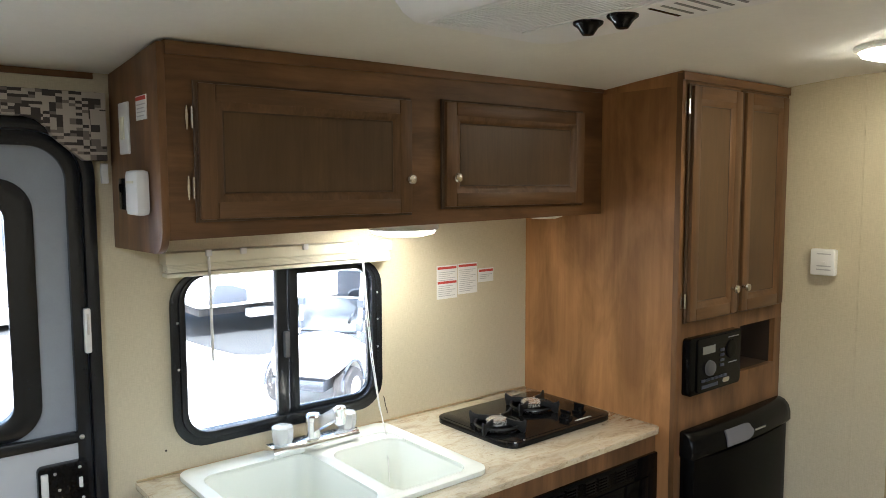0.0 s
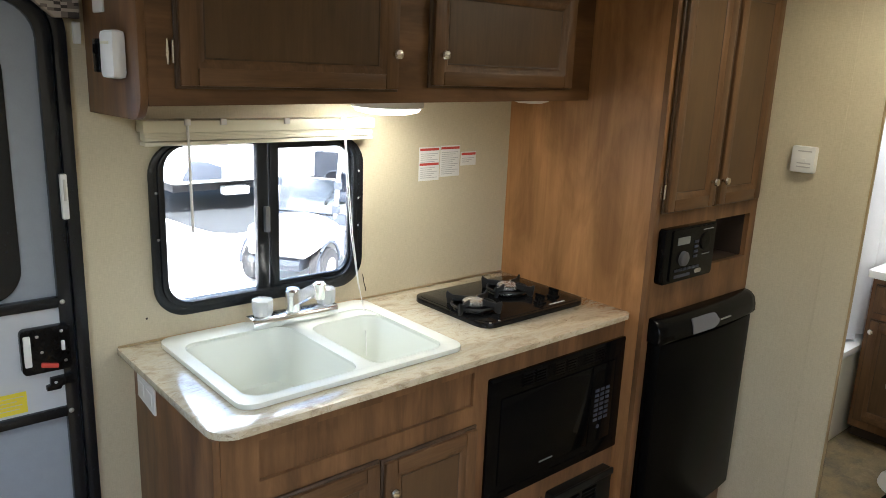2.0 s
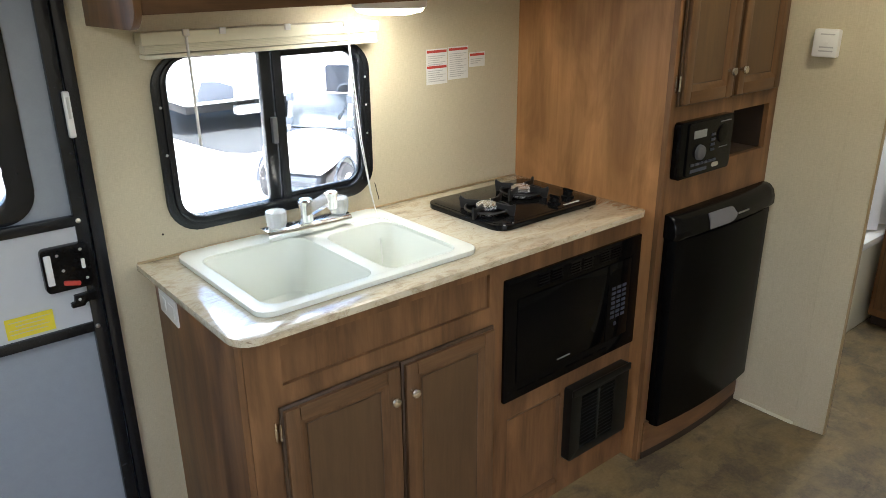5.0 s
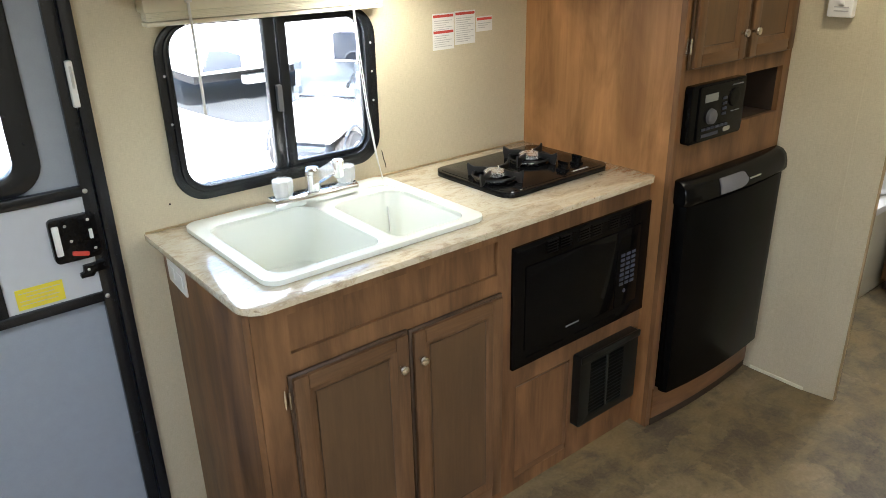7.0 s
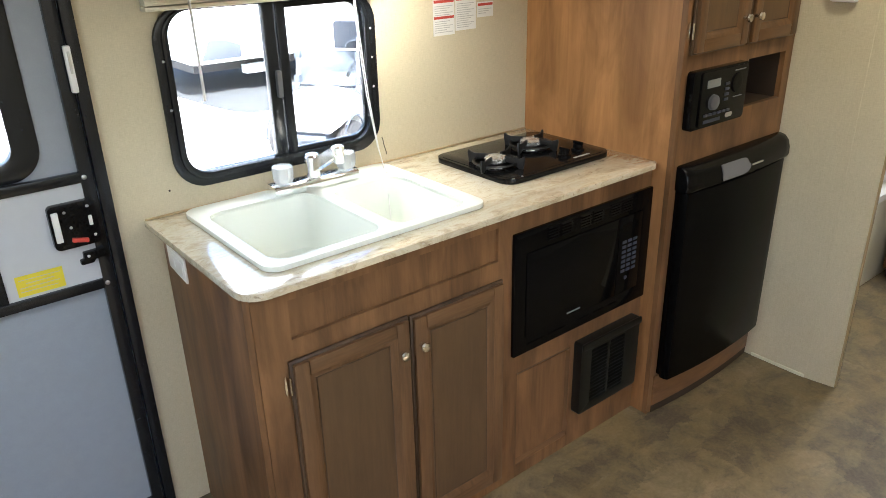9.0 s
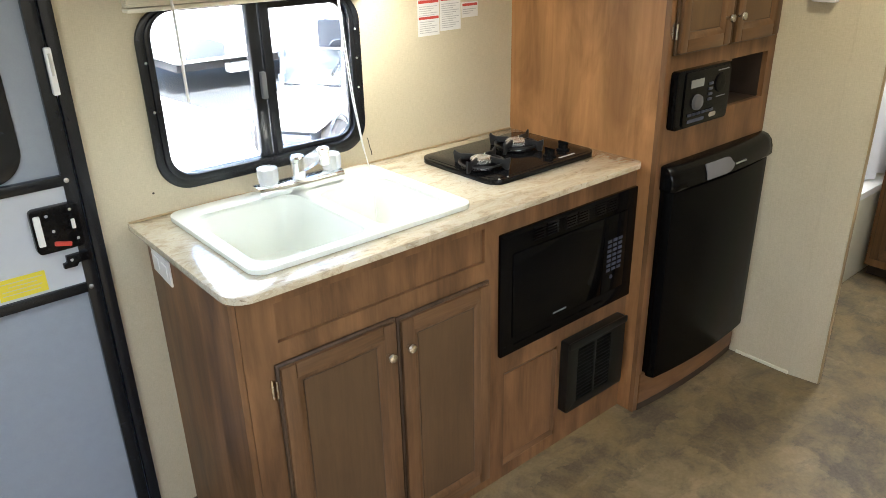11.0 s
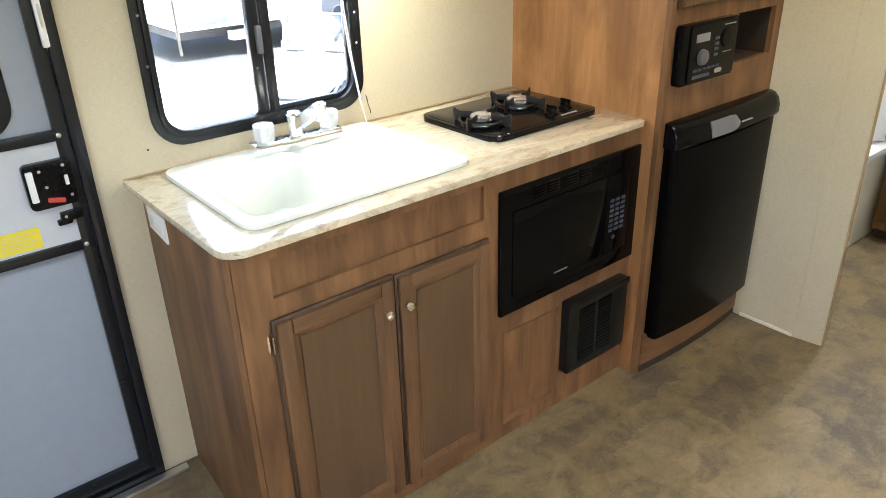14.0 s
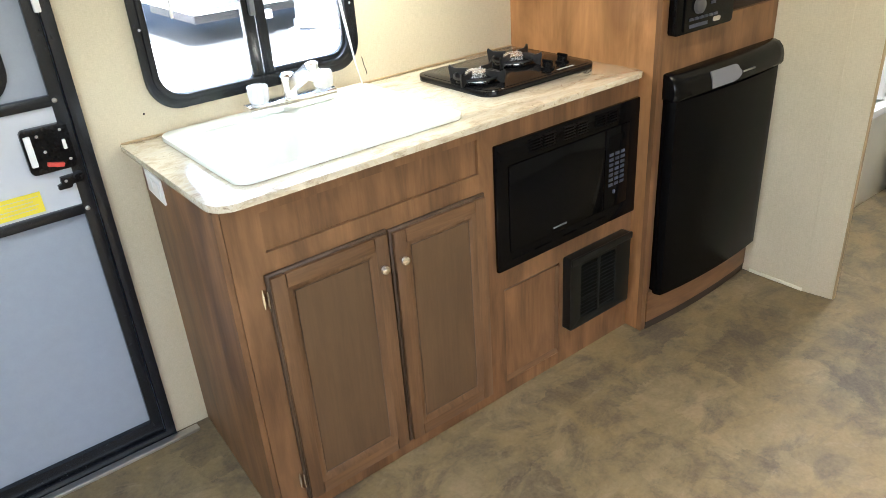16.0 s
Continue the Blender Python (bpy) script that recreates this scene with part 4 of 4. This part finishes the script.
nb = bmesh.new()
for b in ((1.725, 1.733, PAN_Y + 0.019, -0.50, 1.02, 1.19), (1.968, 1.976, PAN_Y + 0.019, -0.50, 1.02, 1.19), (1.7335, 1.9675, PAN_Y + 0.019, -0.50, 1.018, 1.026), (1.7335, 1.9675, PAN_Y + 0.019, -0.50, 1.184, 1.192)):
    box(*b, bm=nb)
part("niche", nb, DARK_GAP, pan, "dark-lined open niche")
part("niche_back", box(1.7335, 1.9675, -0.499, -0.49, 1.018, 1.192), LATCH_GREY, pan, "grey back board of the niche")
part("top_rail", box(PANTRY_X - 0.004, PX1, PAN_Y - 0.008, PAN_Y - 0.001, 1.945, 1.970, 0.002), WOOD_H, pan)

def bowed(x0, x1, y, depth, bow, r=0.012, n=14):
    """Plan outline of a front that bows out in the middle, with eased corners."""
    pts = [(x1, y), (x0, y), (x0, y - depth + r)]
    for k in range(n + 1):
        u = k / n
        pts.append((x0 + 0.35 * r + (x1 - x0 - 0.7 * r) * u, y - depth - bow * (1 - (2 * u - 1) ** 2)))
    return pts + [(x1, y - depth + r)]


part("kick_board", plate([bowed(PANTRY_X + 0.02, PX1, PAN_Y - 0.001, 0.005, 0.016, 0.003)], "xy", 0.030, 0.148, 0.002), WOOD_H, pan, "bowed wooden board below the fridge")
# the shadow along the floor below the kick board is built as a dark strip
part("floor_seal", plate([bowed(PANTRY_X + 0.022, PX1 - 0.002, PAN_Y - 0.001, 0.003, 0.017, 0.002)], "xy", 0.0005, 0.0295), DARK_GAP, pan, "dark strip painting the shade under the kick board")
cabinet_door(pan, 1.399, 1.678, 1.232, 1.936, PAN_Y, (1.636, 1.318), ((1.395, 1.87), (1.395, 1.30)))
cabinet_door(pan, 1.694, 1.976, 1.232, 1.938, PAN_Y, (1.702, 1.318))

rad = thing("radio", (1.553, PAN_Y, 1.012), "black built-in trailer radio with a small grey display", "radio")
RY = PAN_Y - 0.001
part("bezel", plate([rounded(1.406, 1.698, 1.010, 1.185, 0.012, 4)], "xz", RY - 0.024, RY, 0.005), BLACK_GLOSS, rad)
fp = part("front", plate([rounded(1.445, 1.692, 1.016, 1.179, 0.008, 3)], "xz", RY - 0.028, RY - 0.024, 0.002), BLACK_PLASTIC, rad)
part("display", box(1.472, 1.540, RY - 0.0300, RY - 0.0279, 1.130, 1.154, 0.001), LCD, fp, "grey display")
part("dial", lathe([(0.024, 0.0), (0.022, 0.010), (0.018, 0.013), (0.0, 0.014)], (1.510, RY - 0.028, 1.085), (0, -1, 0), 24), LATCH_GREY, fp)
for i in range(6):
    part("button", box(1.468 + i * 0.024, 1.486 + i * 0.024, RY - 0.0315, RY - 0.0279, 1.045, 1.053, 0.001), GREY_KEY, fp)
for i in range(4):
    part("button", box(1.570, 1.590, RY - 0.0315, RY - 0.0279, 1.080 + i * 0.016, 1.088 + i * 0.016, 0.001), GREY_KEY, fp)
part("print_line", box(1.620, 1.668, RY - 0.0292, RY - 0.0279, 1.084, 1.0865), LCD, fp)
part("speaker_dial", lathe([(0.030, 0.0), (0.028, 0.004), (0.020, 0.005), (0.0, 0.003)], (1.632, RY - 0.028, 1.128), (0, -1, 0), 24), BLACK_GLOSS, fp)
part("print_line", box(1.615, 1.675, RY - 0.0292, RY - 0.0279, 1.165, 1.168), LCD, fp)
part("maker_mark", plate([rounded(1.588, 1.626, 1.026, 1.040, 0.0068, 5)], "xz", RY - 0.0292, RY - 0.0280), ALU, fp, "small oval badge")
part("print_line", box(1.47, 1.56, RY - 0.0292, RY - 0.0279, 1.024, 1.034), GREY_KEY, fp)

fr = thing("fridge", (1.695, -0.35, 0.15), "black built-in fridge with a curved top edge and grained door", "fridge")
FX0, FX1, FZ0, FZ1, FY = 1.401, 2.004, 0.150, 0.902, PAN_Y - 0.003
part("body", box(1.425, 1.97, FY + 0.005, -0.05, 0.175, 0.855), BLACK_PLASTIC, fr)
part("door_gasket", box(FX0 + 0.010, FX1 - 0.018, FY - 0.012, FY + 0.004, FZ0 + 0.006, 0.880, 0.002), FRIDGE_BLACK, fr, "black door seal")
part("door", plate([bowed(FX0 + 0.004, FX1 - 0.018, FY - 0.0125, 0.032, 0.018, 0.016)], "xy", FZ0, 0.8205, 0.004), FRIDGE_BLACK, fr)
hd = [(0.0, 0.8225), (0.043, 0.8225), (0.049, 0.832), (0.048, 0.858), (0.041, 0.882), (0.027, 0.897), (0.010, FZ1), (0.0, FZ1)]


def cap_y(x, d):
    u = (2 * x - FX0 - FX1) / (FX1 - FX0)
    return FY - d * (1.02 + 0.36 * (1 - u * u))


def cap_ring(x, squeeze=1.0):
    return [Vector((x, cap_y(x, d * squeeze), 0.862 + (z - 0.862) * (0.5 + 0.5 * squeeze))) for d, z in hd]


xs = [FX0 + (FX1 - FX0) * k / 16 for k in range(17)]
cap = part("top_cap", loft([cap_ring(FX0 - 0.001, 0.86)] + [cap_ring(x) for x in [FX0 + 0.008] + xs[1:-1] + [FX1 - 0.008]] + [cap_ring(FX1 + 0.001, 0.86)]), BLACK_PLASTIC, fr, "curved glossy top band")
grip = [(0.0505, 0.834), (0.0525, 0.836), (0.0515, 0.860), (0.0435, 0.886), (0.0405, 0.884), (0.0475, 0.858)]
# handle grip; its grey paints the highlight of the moulded recess
part("handle", loft([[Vector((x, cap_y(x, d), 0.862 + (z - 0.862) * k)) for d, z in grip] for x, k in ((1.560, 0.96), (1.566, 1.0), (1.62, 1.0), (1.67, 1.0), (1.690, 0.9), (1.704, 0.62), (1.709, 0.3))]), GRIP_GREY, cap, "moulded handle grip, its reflection painted grey")
part("badge", box(1.725, 1.79, cap_y(1.757, 0.0505), cap_y(1.757, 0.0475), 0.852, 0.857, 0.001), ALU, cap, "small silver badge")

th = thing("thermostat", (PART_X, -0.77, 1.34), "white wall thermostat on the beige partition", "thermostat")
part("body", box(PART_X - 0.028, PART_X, -0.812, -0.732, 1.342, 1.430, 0.008), WHITE_PLASTIC, th)
for z in (1.360, 1.372, 1.412):
    part("slot", box(PART_X - 0.0295, PART_X - 0.027, -0.80, -0.755, z, z + 0.004), GREY_PRINT, th)
part("lever", box(PART_X - 0.034, PART_X - 0.027, -0.785, -0.770, 1.380, 1.390, 0.002), WHITE_PLASTIC, th)

# ---- ceiling things ----
ac = thing("air_conditioner", (0.42, -1.1, 1.93), "white ceiling air conditioner with a ribbed grille and two dark knobs", "air conditioner")
AX0, AX1, AY0, AY1, AZ = 0.245, 0.625, -1.46, -0.805, 1.932
rings = []
for inset, z, r in ((-0.055, 2.0, 0.09), (-0.045, 1.975, 0.08), (-0.018, AZ + 0.012, 0.06), (0.0, AZ, 0.05), (0.012, AZ - 0.002, 0.045)):
    rings.append([Vector((u, v, z)) for u, v in rounded(AX0 + inset, AX1 - inset * 0.4, AY0 + inset, AY1 - inset * 0.5, r)])
part("shroud", loft(rings), AC_WHITE, ac)
for i in range(20):
    x = 0.283 + i * 0.0092
    part("grille_rib", box(x - 0.0022, x + 0.0022, -1.42, -0.838 - 0.002 * i, AZ - 0.006, AZ - 0.0015, 0.001), AC_WHITE, ac)
part("knob_strip", box(0.478, 0.598, -1.42, -0.87, AZ - 0.0045, AZ - 0.0015, 0.001), AC_WHITE, ac)
for x, y in ((0.500, -1.010), (0.502, -1.082)):
    part("knob", lathe([(0.027, 0.004), (0.026, 0.008), (0.018, 0.014), (0.010, 0.026), (0.0, 0.028)], (x, y, AZ), (0, 0, -1), 20), BLACK_PLASTIC, ac, "dark control knob")
# slots are flat strips; the shade inside them is put in as grey and black
for i in range(7):
    part("air_slot", box(0.495, 0.580, -1.142 - i * 0.024, -1.136 - i * 0.024, AZ - 0.0055, AZ - 0.0042), SLOT_GREY if i else BLACK_PLASTIC, ac)

dome = thing("ceiling_lamp", (1.57, -1.12, 1.97), "round white ceiling lamp, switched on", "lamp")
part("base", lathe([(0.105, 0.010), (0.108, -0.006), (0.100, -0.012)], (1.575, -1.125, 1.993), (0, 0, 1), 32), WHITE_PLASTIC, dome)
part("lens", lathe([(0.096, -0.011), (0.090, -0.022), (0.06, -0.032), (0.0, -0.036)], (1.575, -1.125, 1.993), (0, 0, 1), 32), DOME_LAMP, dome, "glowing lens")

# ---- bathroom beyond the partition ----
tub = thing("bathtub", (2.9, -0.35, 0.0), "cream bathtub with a white rim", "bathtub")
part("apron", box(2.30, 3.55, -0.672, -0.655, 0.001, 0.43, 0.003), IVORY, tub)
part("rim", plate([rounded(2.28, 3.58, -0.690, -0.01, 0.02), rounded(2.36, 3.50, -0.60, -0.07, 0.10)], "xy", 0.43, 0.462, 0.008), WHITE_PLASTIC, tub)
rings = [[Vector((u, v, z)) for u, v in rounded(2.36 + i, 3.50 - i, -0.60 + i, -0.07 - i, 0.10)] for i, z in ((0.0, 0.44), (0.03, 0.15), (0.06, 0.10))]
part("basin", loft(rings, False, True), WHITE_PLASTIC, tub)
cur = thing("shower_curtain", (2.9, -0.63, 0.46), "white shower curtain hanging into the bathtub", "curtain")
front = []
for i in range(61):
    x = 2.32 + i * 0.0195
    front.append((x, -0.635 + 0.018 * math.sin(i * 0.9) + 0.006 * math.sin(i * 2.3)))
part("cloth", plate([front + [(x, y + 0.003) for x, y in reversed(front)]], "xy", 0.475, 1.88), CURTAIN, cur)
part("rod", tube([(2.06, -0.635, 1.885), (3.61, -0.635, 1.885)], 0.010, 10), ALU, cur)

van = thing("bathroom_vanity", (3.3, -0.9, 0.0), "brown wooden bathroom vanity with a white top", "vanity")
VF = 3.09
part("body", box(VF, 3.60, -1.25, -0.695, 0.06, 0.79, 0.003), WOOD_V, van)
part("toe_kick", box(VF + 0.04, 3.60, -1.24, -0.70, 0.001, 0.06), DARK_GAP, van)
part("top", plate([rounded(VF - 0.03, 3.61, -1.27, -0.675, 0.02)], "xy", 0.791, 0.825, 0.006), WHITE_PLASTIC, van, "white top")


def turned_door(parent, y0, y1, z0, z1, x, knob):
    leaf = framed("door", y0, y1, z0, z1, lambda a, d, c: (x - d, a, c), parent, 0.04)
    part("knob", lathe(KNOB, (x - 0.023, *knob), (-1, 0, 0), 16), NICKEL, leaf, "satin nickel knob")


turned_door(van, -1.00, -0.715, 0.10, 0.60, VF, (-0.735, 0.545))
turned_door(van, -1.00, -0.715, 0.63, 0.765, VF, (-0.86, 0.697))

toi = thing("toilet", (2.815, -1.10, 0.0), "white toilet with its lid closed", "toilet")
part("pedestal", lathe([(0.155, 0.001), (0.15, 0.02), (0.105, 0.07), (0.10, 0.2), (0.17, 0.31), (0.182, 0.40), (0.17, 0.41)], (2.815, -1.10, 0.0), (0, 0, 1), 28), WHITE_PLASTIC, toi)
part("seat", lathe([(0.185, 0.411), (0.19, 0.425), (0.18, 0.445), (0.0, 0.45)], (2.815, -1.10, 0.0), (0, 0, 1), 28), WHITE_PLASTIC, toi)
part("foot_pedal", box(2.565, 2.625, -1.075, -1.03, 0.001, 0.03, 0.006), BLACK_PLASTIC, toi, "black flush pedal")
part("pedal_arm", tube([(2.62, -1.055, 0.018), (2.70, -1.075, 0.03)], 0.008, 8), BLACK_PLASTIC, toi)


# ---- outside ----
structure("ground", box(-150, 150, 0.6, 300, -0.80, -0.75), CONCRETE, "pale concrete yard", "ground")

# the trailers' shade on the yard, laid as a thin dark sheet
structure("road", plate([[(3.42, 10.6), (3.55, 9.15), (3.62, 8.5), (3.72, 8.0), (3.95, 7.75), (5.2, 7.9), (12.0, 9.2), (40.0, 12.0), (40.0, 40.0), (-40.0, 40.0), (-40.0, 16.0), (2.0, 11.6)]], "xy", -0.75, -0.744), GROUND_SHADE, "ground below the parked trailers, their shade painted dark", "road")


def trailer(x0, x1, y0, y1, zb, zt, label):
    t = thing("travel_trailer", ((x0 + x1) / 2, (y0 + y1) / 2, -0.75), label, "trailer", "parked trailers")
    part("body", box(x0, x1, y0, y1, zb, zt, 0.06), RV_WHITE, t)
    part("skirt", box(x0 + 0.1, x1 - 0.1, y0 + 0.05, y1 - 0.05, zb - 0.30, zb - 0.005), SKIRT_GREY, t)
    for wx in (x0 + (x1 - x0) * 0.45, x0 + (x1 - x0) * 0.45 + 0.85):
        for wy in (y0 + 0.1, y1 - 0.35):
            w = part("wheel", lathe([(0.2, 0.0), (0.36, 0.01), (0.37, 0.1), (0.36, 0.2), (0.2, 0.22)], (wx, wy + 0.22, -0.38), (0, -1, 0), 20), RUBBER, t)
            part("rim", lathe([(0.2, 0.0), (0.19, 0.03), (0.05, 0.05)], (wx, wy, -0.38), (0, -1, 0), 14), ALU, w)
    for k in range(2):
        wx = x0 + (x1 - x0) * (0.2 + 0.45 * k)
        part("window", box(wx, wx + 1.0, y0 - 0.03, y0 - 0.005, zb + 0.9, zb + 1.5, 0.01), HAZED_GLASS, t)
    part("jack", tube([(x0 - 0.5, (y0 + y1) / 2, -0.75), (x0 - 0.5, (y0 + y1) / 2, 0.1)], 0.04, 8), ALU, t)


trailer(-3.0, 3.9, 11.9, 14.3, -0.32, 2.4, "white travel trailer with dark underside parked in the yard")


def near_trailer():
    """A white trailer with a rounded lower corner, seen side on behind the cart."""
    x0, x1, y0, y1, zb, zt = 3.40, 9.6, 9.2, 11.6, -0.25, 2.5
    t = thing("travel_trailer", ((x0 + x1) / 2, (y0 + y1) / 2, -0.75), "white trailer with a dark slanted window low on its side", "trailer", "parked trailers")
    part("body", plate([rounded(x0, x1, zb, zt, (0.34, 0.05, 0.2, 0.5), 8)], "xz", y0, y1, 0.03), RV_WHITE, t)
    part("rub_rail", box(x0 + 0.32, x1 - 0.05, y0 - 0.025, y0 - 0.002, zb + 0.012, zb + 0.045, 0.008), WHITE_PLASTIC, t, "white rail along the lower edge")
    part("window", plate([[(3.80, zb + 0.055), (4.44, zb + 0.055), (4.44, zb + 0.24), (4.20, zb + 0.33), (3.95, zb + 0.35)]], "xz", y0 - 0.02, y0 - 0.002, 0.004), SEAT_GREY, t, "dark slanted low window")
    part("pillar", plate([[(3.70, zb + 0.05), (3.79, zb + 0.05), (3.94, zb + 0.60), (3.86, zb + 0.60)]], "xz", y0 - 0.03, y0 - 0.002, 0.004), WHITE_PLASTIC, t)
    part("underframe", box(x0 + 0.35, x1 - 0.3, y0 + 0.25, y1 - 0.2, zb - 0.16, zb - 0.003), RUBBER, t, "dark underframe")
    part("step", box(4.50, 4.92, y0 + 0.02, y0 + 0.20, zb - 0.22, zb - 0.09, 0.01), RV_WHITE, t, "white folding step")
    for x in (4.56, 4.86):
        part("step_arm", tube([(x, y0 + 0.12, zb - 0.10), (x, y0 + 0.14, zb + 0.02)], 0.012, 6), RUBBER, t)
    for wx in (7.0, 7.85):
        for wy in (y0 + 0.1, y1 - 0.35):
            w = part("wheel", lathe([(0.2, 0.0), (0.36, 0.01), (0.37, 0.1), (0.36, 0.2), (0.2, 0.22)], (wx, wy + 0.22, -0.38), (0, -1, 0), 20), RUBBER, t)
            part("rim", lathe([(0.2, 0.0), (0.19, 0.03), (0.05, 0.05)], (wx, wy, -0.38), (0, -1, 0), 14), ALU, w)


near_trailer()


def golf_cart():
    cx, cy, g = 3.98, 5.57, -0.75
    c = thing("golf_cart", (cx, cy, g), "cream golf cart with a folding windscreen parked outside", "golf cart")
    c.rotation_euler = (0, 0, radians(33))

    def P(x, y, z):
        return (cx + x, cy + y, g + z)

    def B(x0, x1, y0, y1, z0, z1, b=0.02, bm=None):
        return box(cx + x0, cx + x1, cy + y0, cy + y1, g + z0, g + z1, b, bm)
    # the cart faces -x
    rings = []
    for x, zl, zh, hw in ((-1.05, 0.42, 0.52, 0.24), (-1.0, 0.38, 0.58, 0.32), (-0.9, 0.44, 0.64, 0.40), (-0.78, 0.51, 0.69, 0.46), (-0.55, 0.51, 0.72, 0.47), (-0.40, 0.38, 0.74, 0.47), (-0.3, 0.28, 0.74, 0.47)):
        n = 10
        ring = [Vector(P(x, -hw, zl)), Vector(P(x, hw, zl))]
        ring += [Vector(P(x, hw * math.cos(math.pi * k / n), zl + (zh - zl) * (0.55 + 0.45 * math.sin(math.pi * k / n)))) for k in range(n + 1)]
        rings.append(ring)
    part("cowl", loft(rings), CART_WHITE, c)
    part("bumper", tube([P(-1.04, y, 0.33) for y in (-0.3, -0.15, 0.0, 0.15, 0.3)], 0.03, 8), SEAT_GREY, c)
    for s in (-1, 1):
        arch = [P(-0.68 + 0.27 * math.cos(a), s * 0.46, 0.25 + 0.27 * math.sin(a)) for a in [math.pi * k / 8 for k in range(9)]]
        part("wheel_arch", tube(arch, 0.018, 6), SEAT_GREY, c)
    part("front_frame", B(-0.98, -0.25, -0.26, 0.26, 0.22, 0.40, 0.03), SEAT_GREY, c, "dark front underframe")
    part("floor_pan", B(-0.3, 0.45, -0.55, 0.55, 0.28, 0.34), SEAT_GREY, c)
    part("rear_body", B(0.35, 1.15, -0.58, 0.58, 0.42, 0.75, 0.06), CART_WHITE, c)
    part("seat", B(0.30, 0.80, -0.52, 0.52, 0.76, 0.88, 0.04), SEAT_GREY, c)
    for y in (-0.44, 0.06):
        part("seat_back", B(0.78, 0.88, y, y + 0.38, 0.92, 1.30, 0.05), SEAT_GREY, c)
    for wx in (-0.68, 0.80):
        for wy, s in ((-0.41, -1), (0.41, 1)):
            w = part("wheel", lathe([(0.12, 0.0), (0.21, 0.01), (0.225, 0.05), (0.225, 0.13), (0.21, 0.17), (0.12, 0.18)], P(wx, wy - s * 0.10, 0.226), (0, s, 0), 20), RUBBER, c)
            part("rim", lathe([(0.12, 0.181), (0.11, 0.175), (0.03, 0.19)], P(wx, wy - s * 0.10, 0.226), (0, s, 0), 14), ALU, w)
    for y in (-0.37, 0.37):
        post = part("front_post", tube([P(-0.32, y, 0.70), P(-0.10, y, 1.85)], 0.026, 8), CART_WHITE, c)
        for z in (0.80, 1.06):
            x = -0.32 + 0.22 * (z - 0.70) / 1.15
            part("clamp", B(x - 0.04, x + 0.04, y - 0.035, y + 0.035, z - 0.045, z + 0.045, 0.01), SEAT_GREY, post, "dark windscreen clamp")
        part("rear_post", tube([P(0.95, y, 0.74), P(0.85, y, 1.85)], 0.02, 8), CART_WHITE, c)
    part("roof", B(-0.35, 1.05, -0.58, 0.58, 1.85, 1.91, 0.03), CART_WHITE, c)
    ws = part("windscreen", box(-0.005, 0.005, -0.345, 0.345, 0.0, 0.41, m=Matrix.Translation((cx - 0.33, cy, g + 0.72)) @ pose(0, 0, 0, 0, 11, 0)), ACRYLIC, c, "hazy lower half of the folding windscreen")
    ws.visible_shadow = False
    part("screen_edge", tube([P(-0.325, -0.35, 0.73), P(-0.325, 0.35, 0.73)], 0.014, 6), BLACK_ALU, c)
    part("dash", B(-0.34, -0.20, -0.5, 0.5, 0.62, 0.74, 0.03), SEAT_GREY, c)
    part("screen_bar", tube([P(-0.25, -0.35, 1.125), P(-0.25, 0.35, 1.125)], 0.010, 6), CART_WHITE, c)
    part("steering_column", tube([P(-0.32, -0.25, 0.85), P(0.05, -0.25, 1.05)], 0.02, 8), BLACK_ALU, c)
    part("steering_wheel", lathe([(0.17, -0.012), (0.185, 0.0), (0.17, 0.012), (0.155, 0.0), (0.17, -0.012)], P(0.06, -0.25, 1.06), (0.8, 0, 0.6), 20), SEAT_GREY, c)
    part("headlight", lathe([(0.06, 0.0), (0.055, 0.02), (0.0, 0.03)], P(-0.97, -0.35, 0.6), (-1, 0, 0.2), 12), ALU, c)


golf_cart()
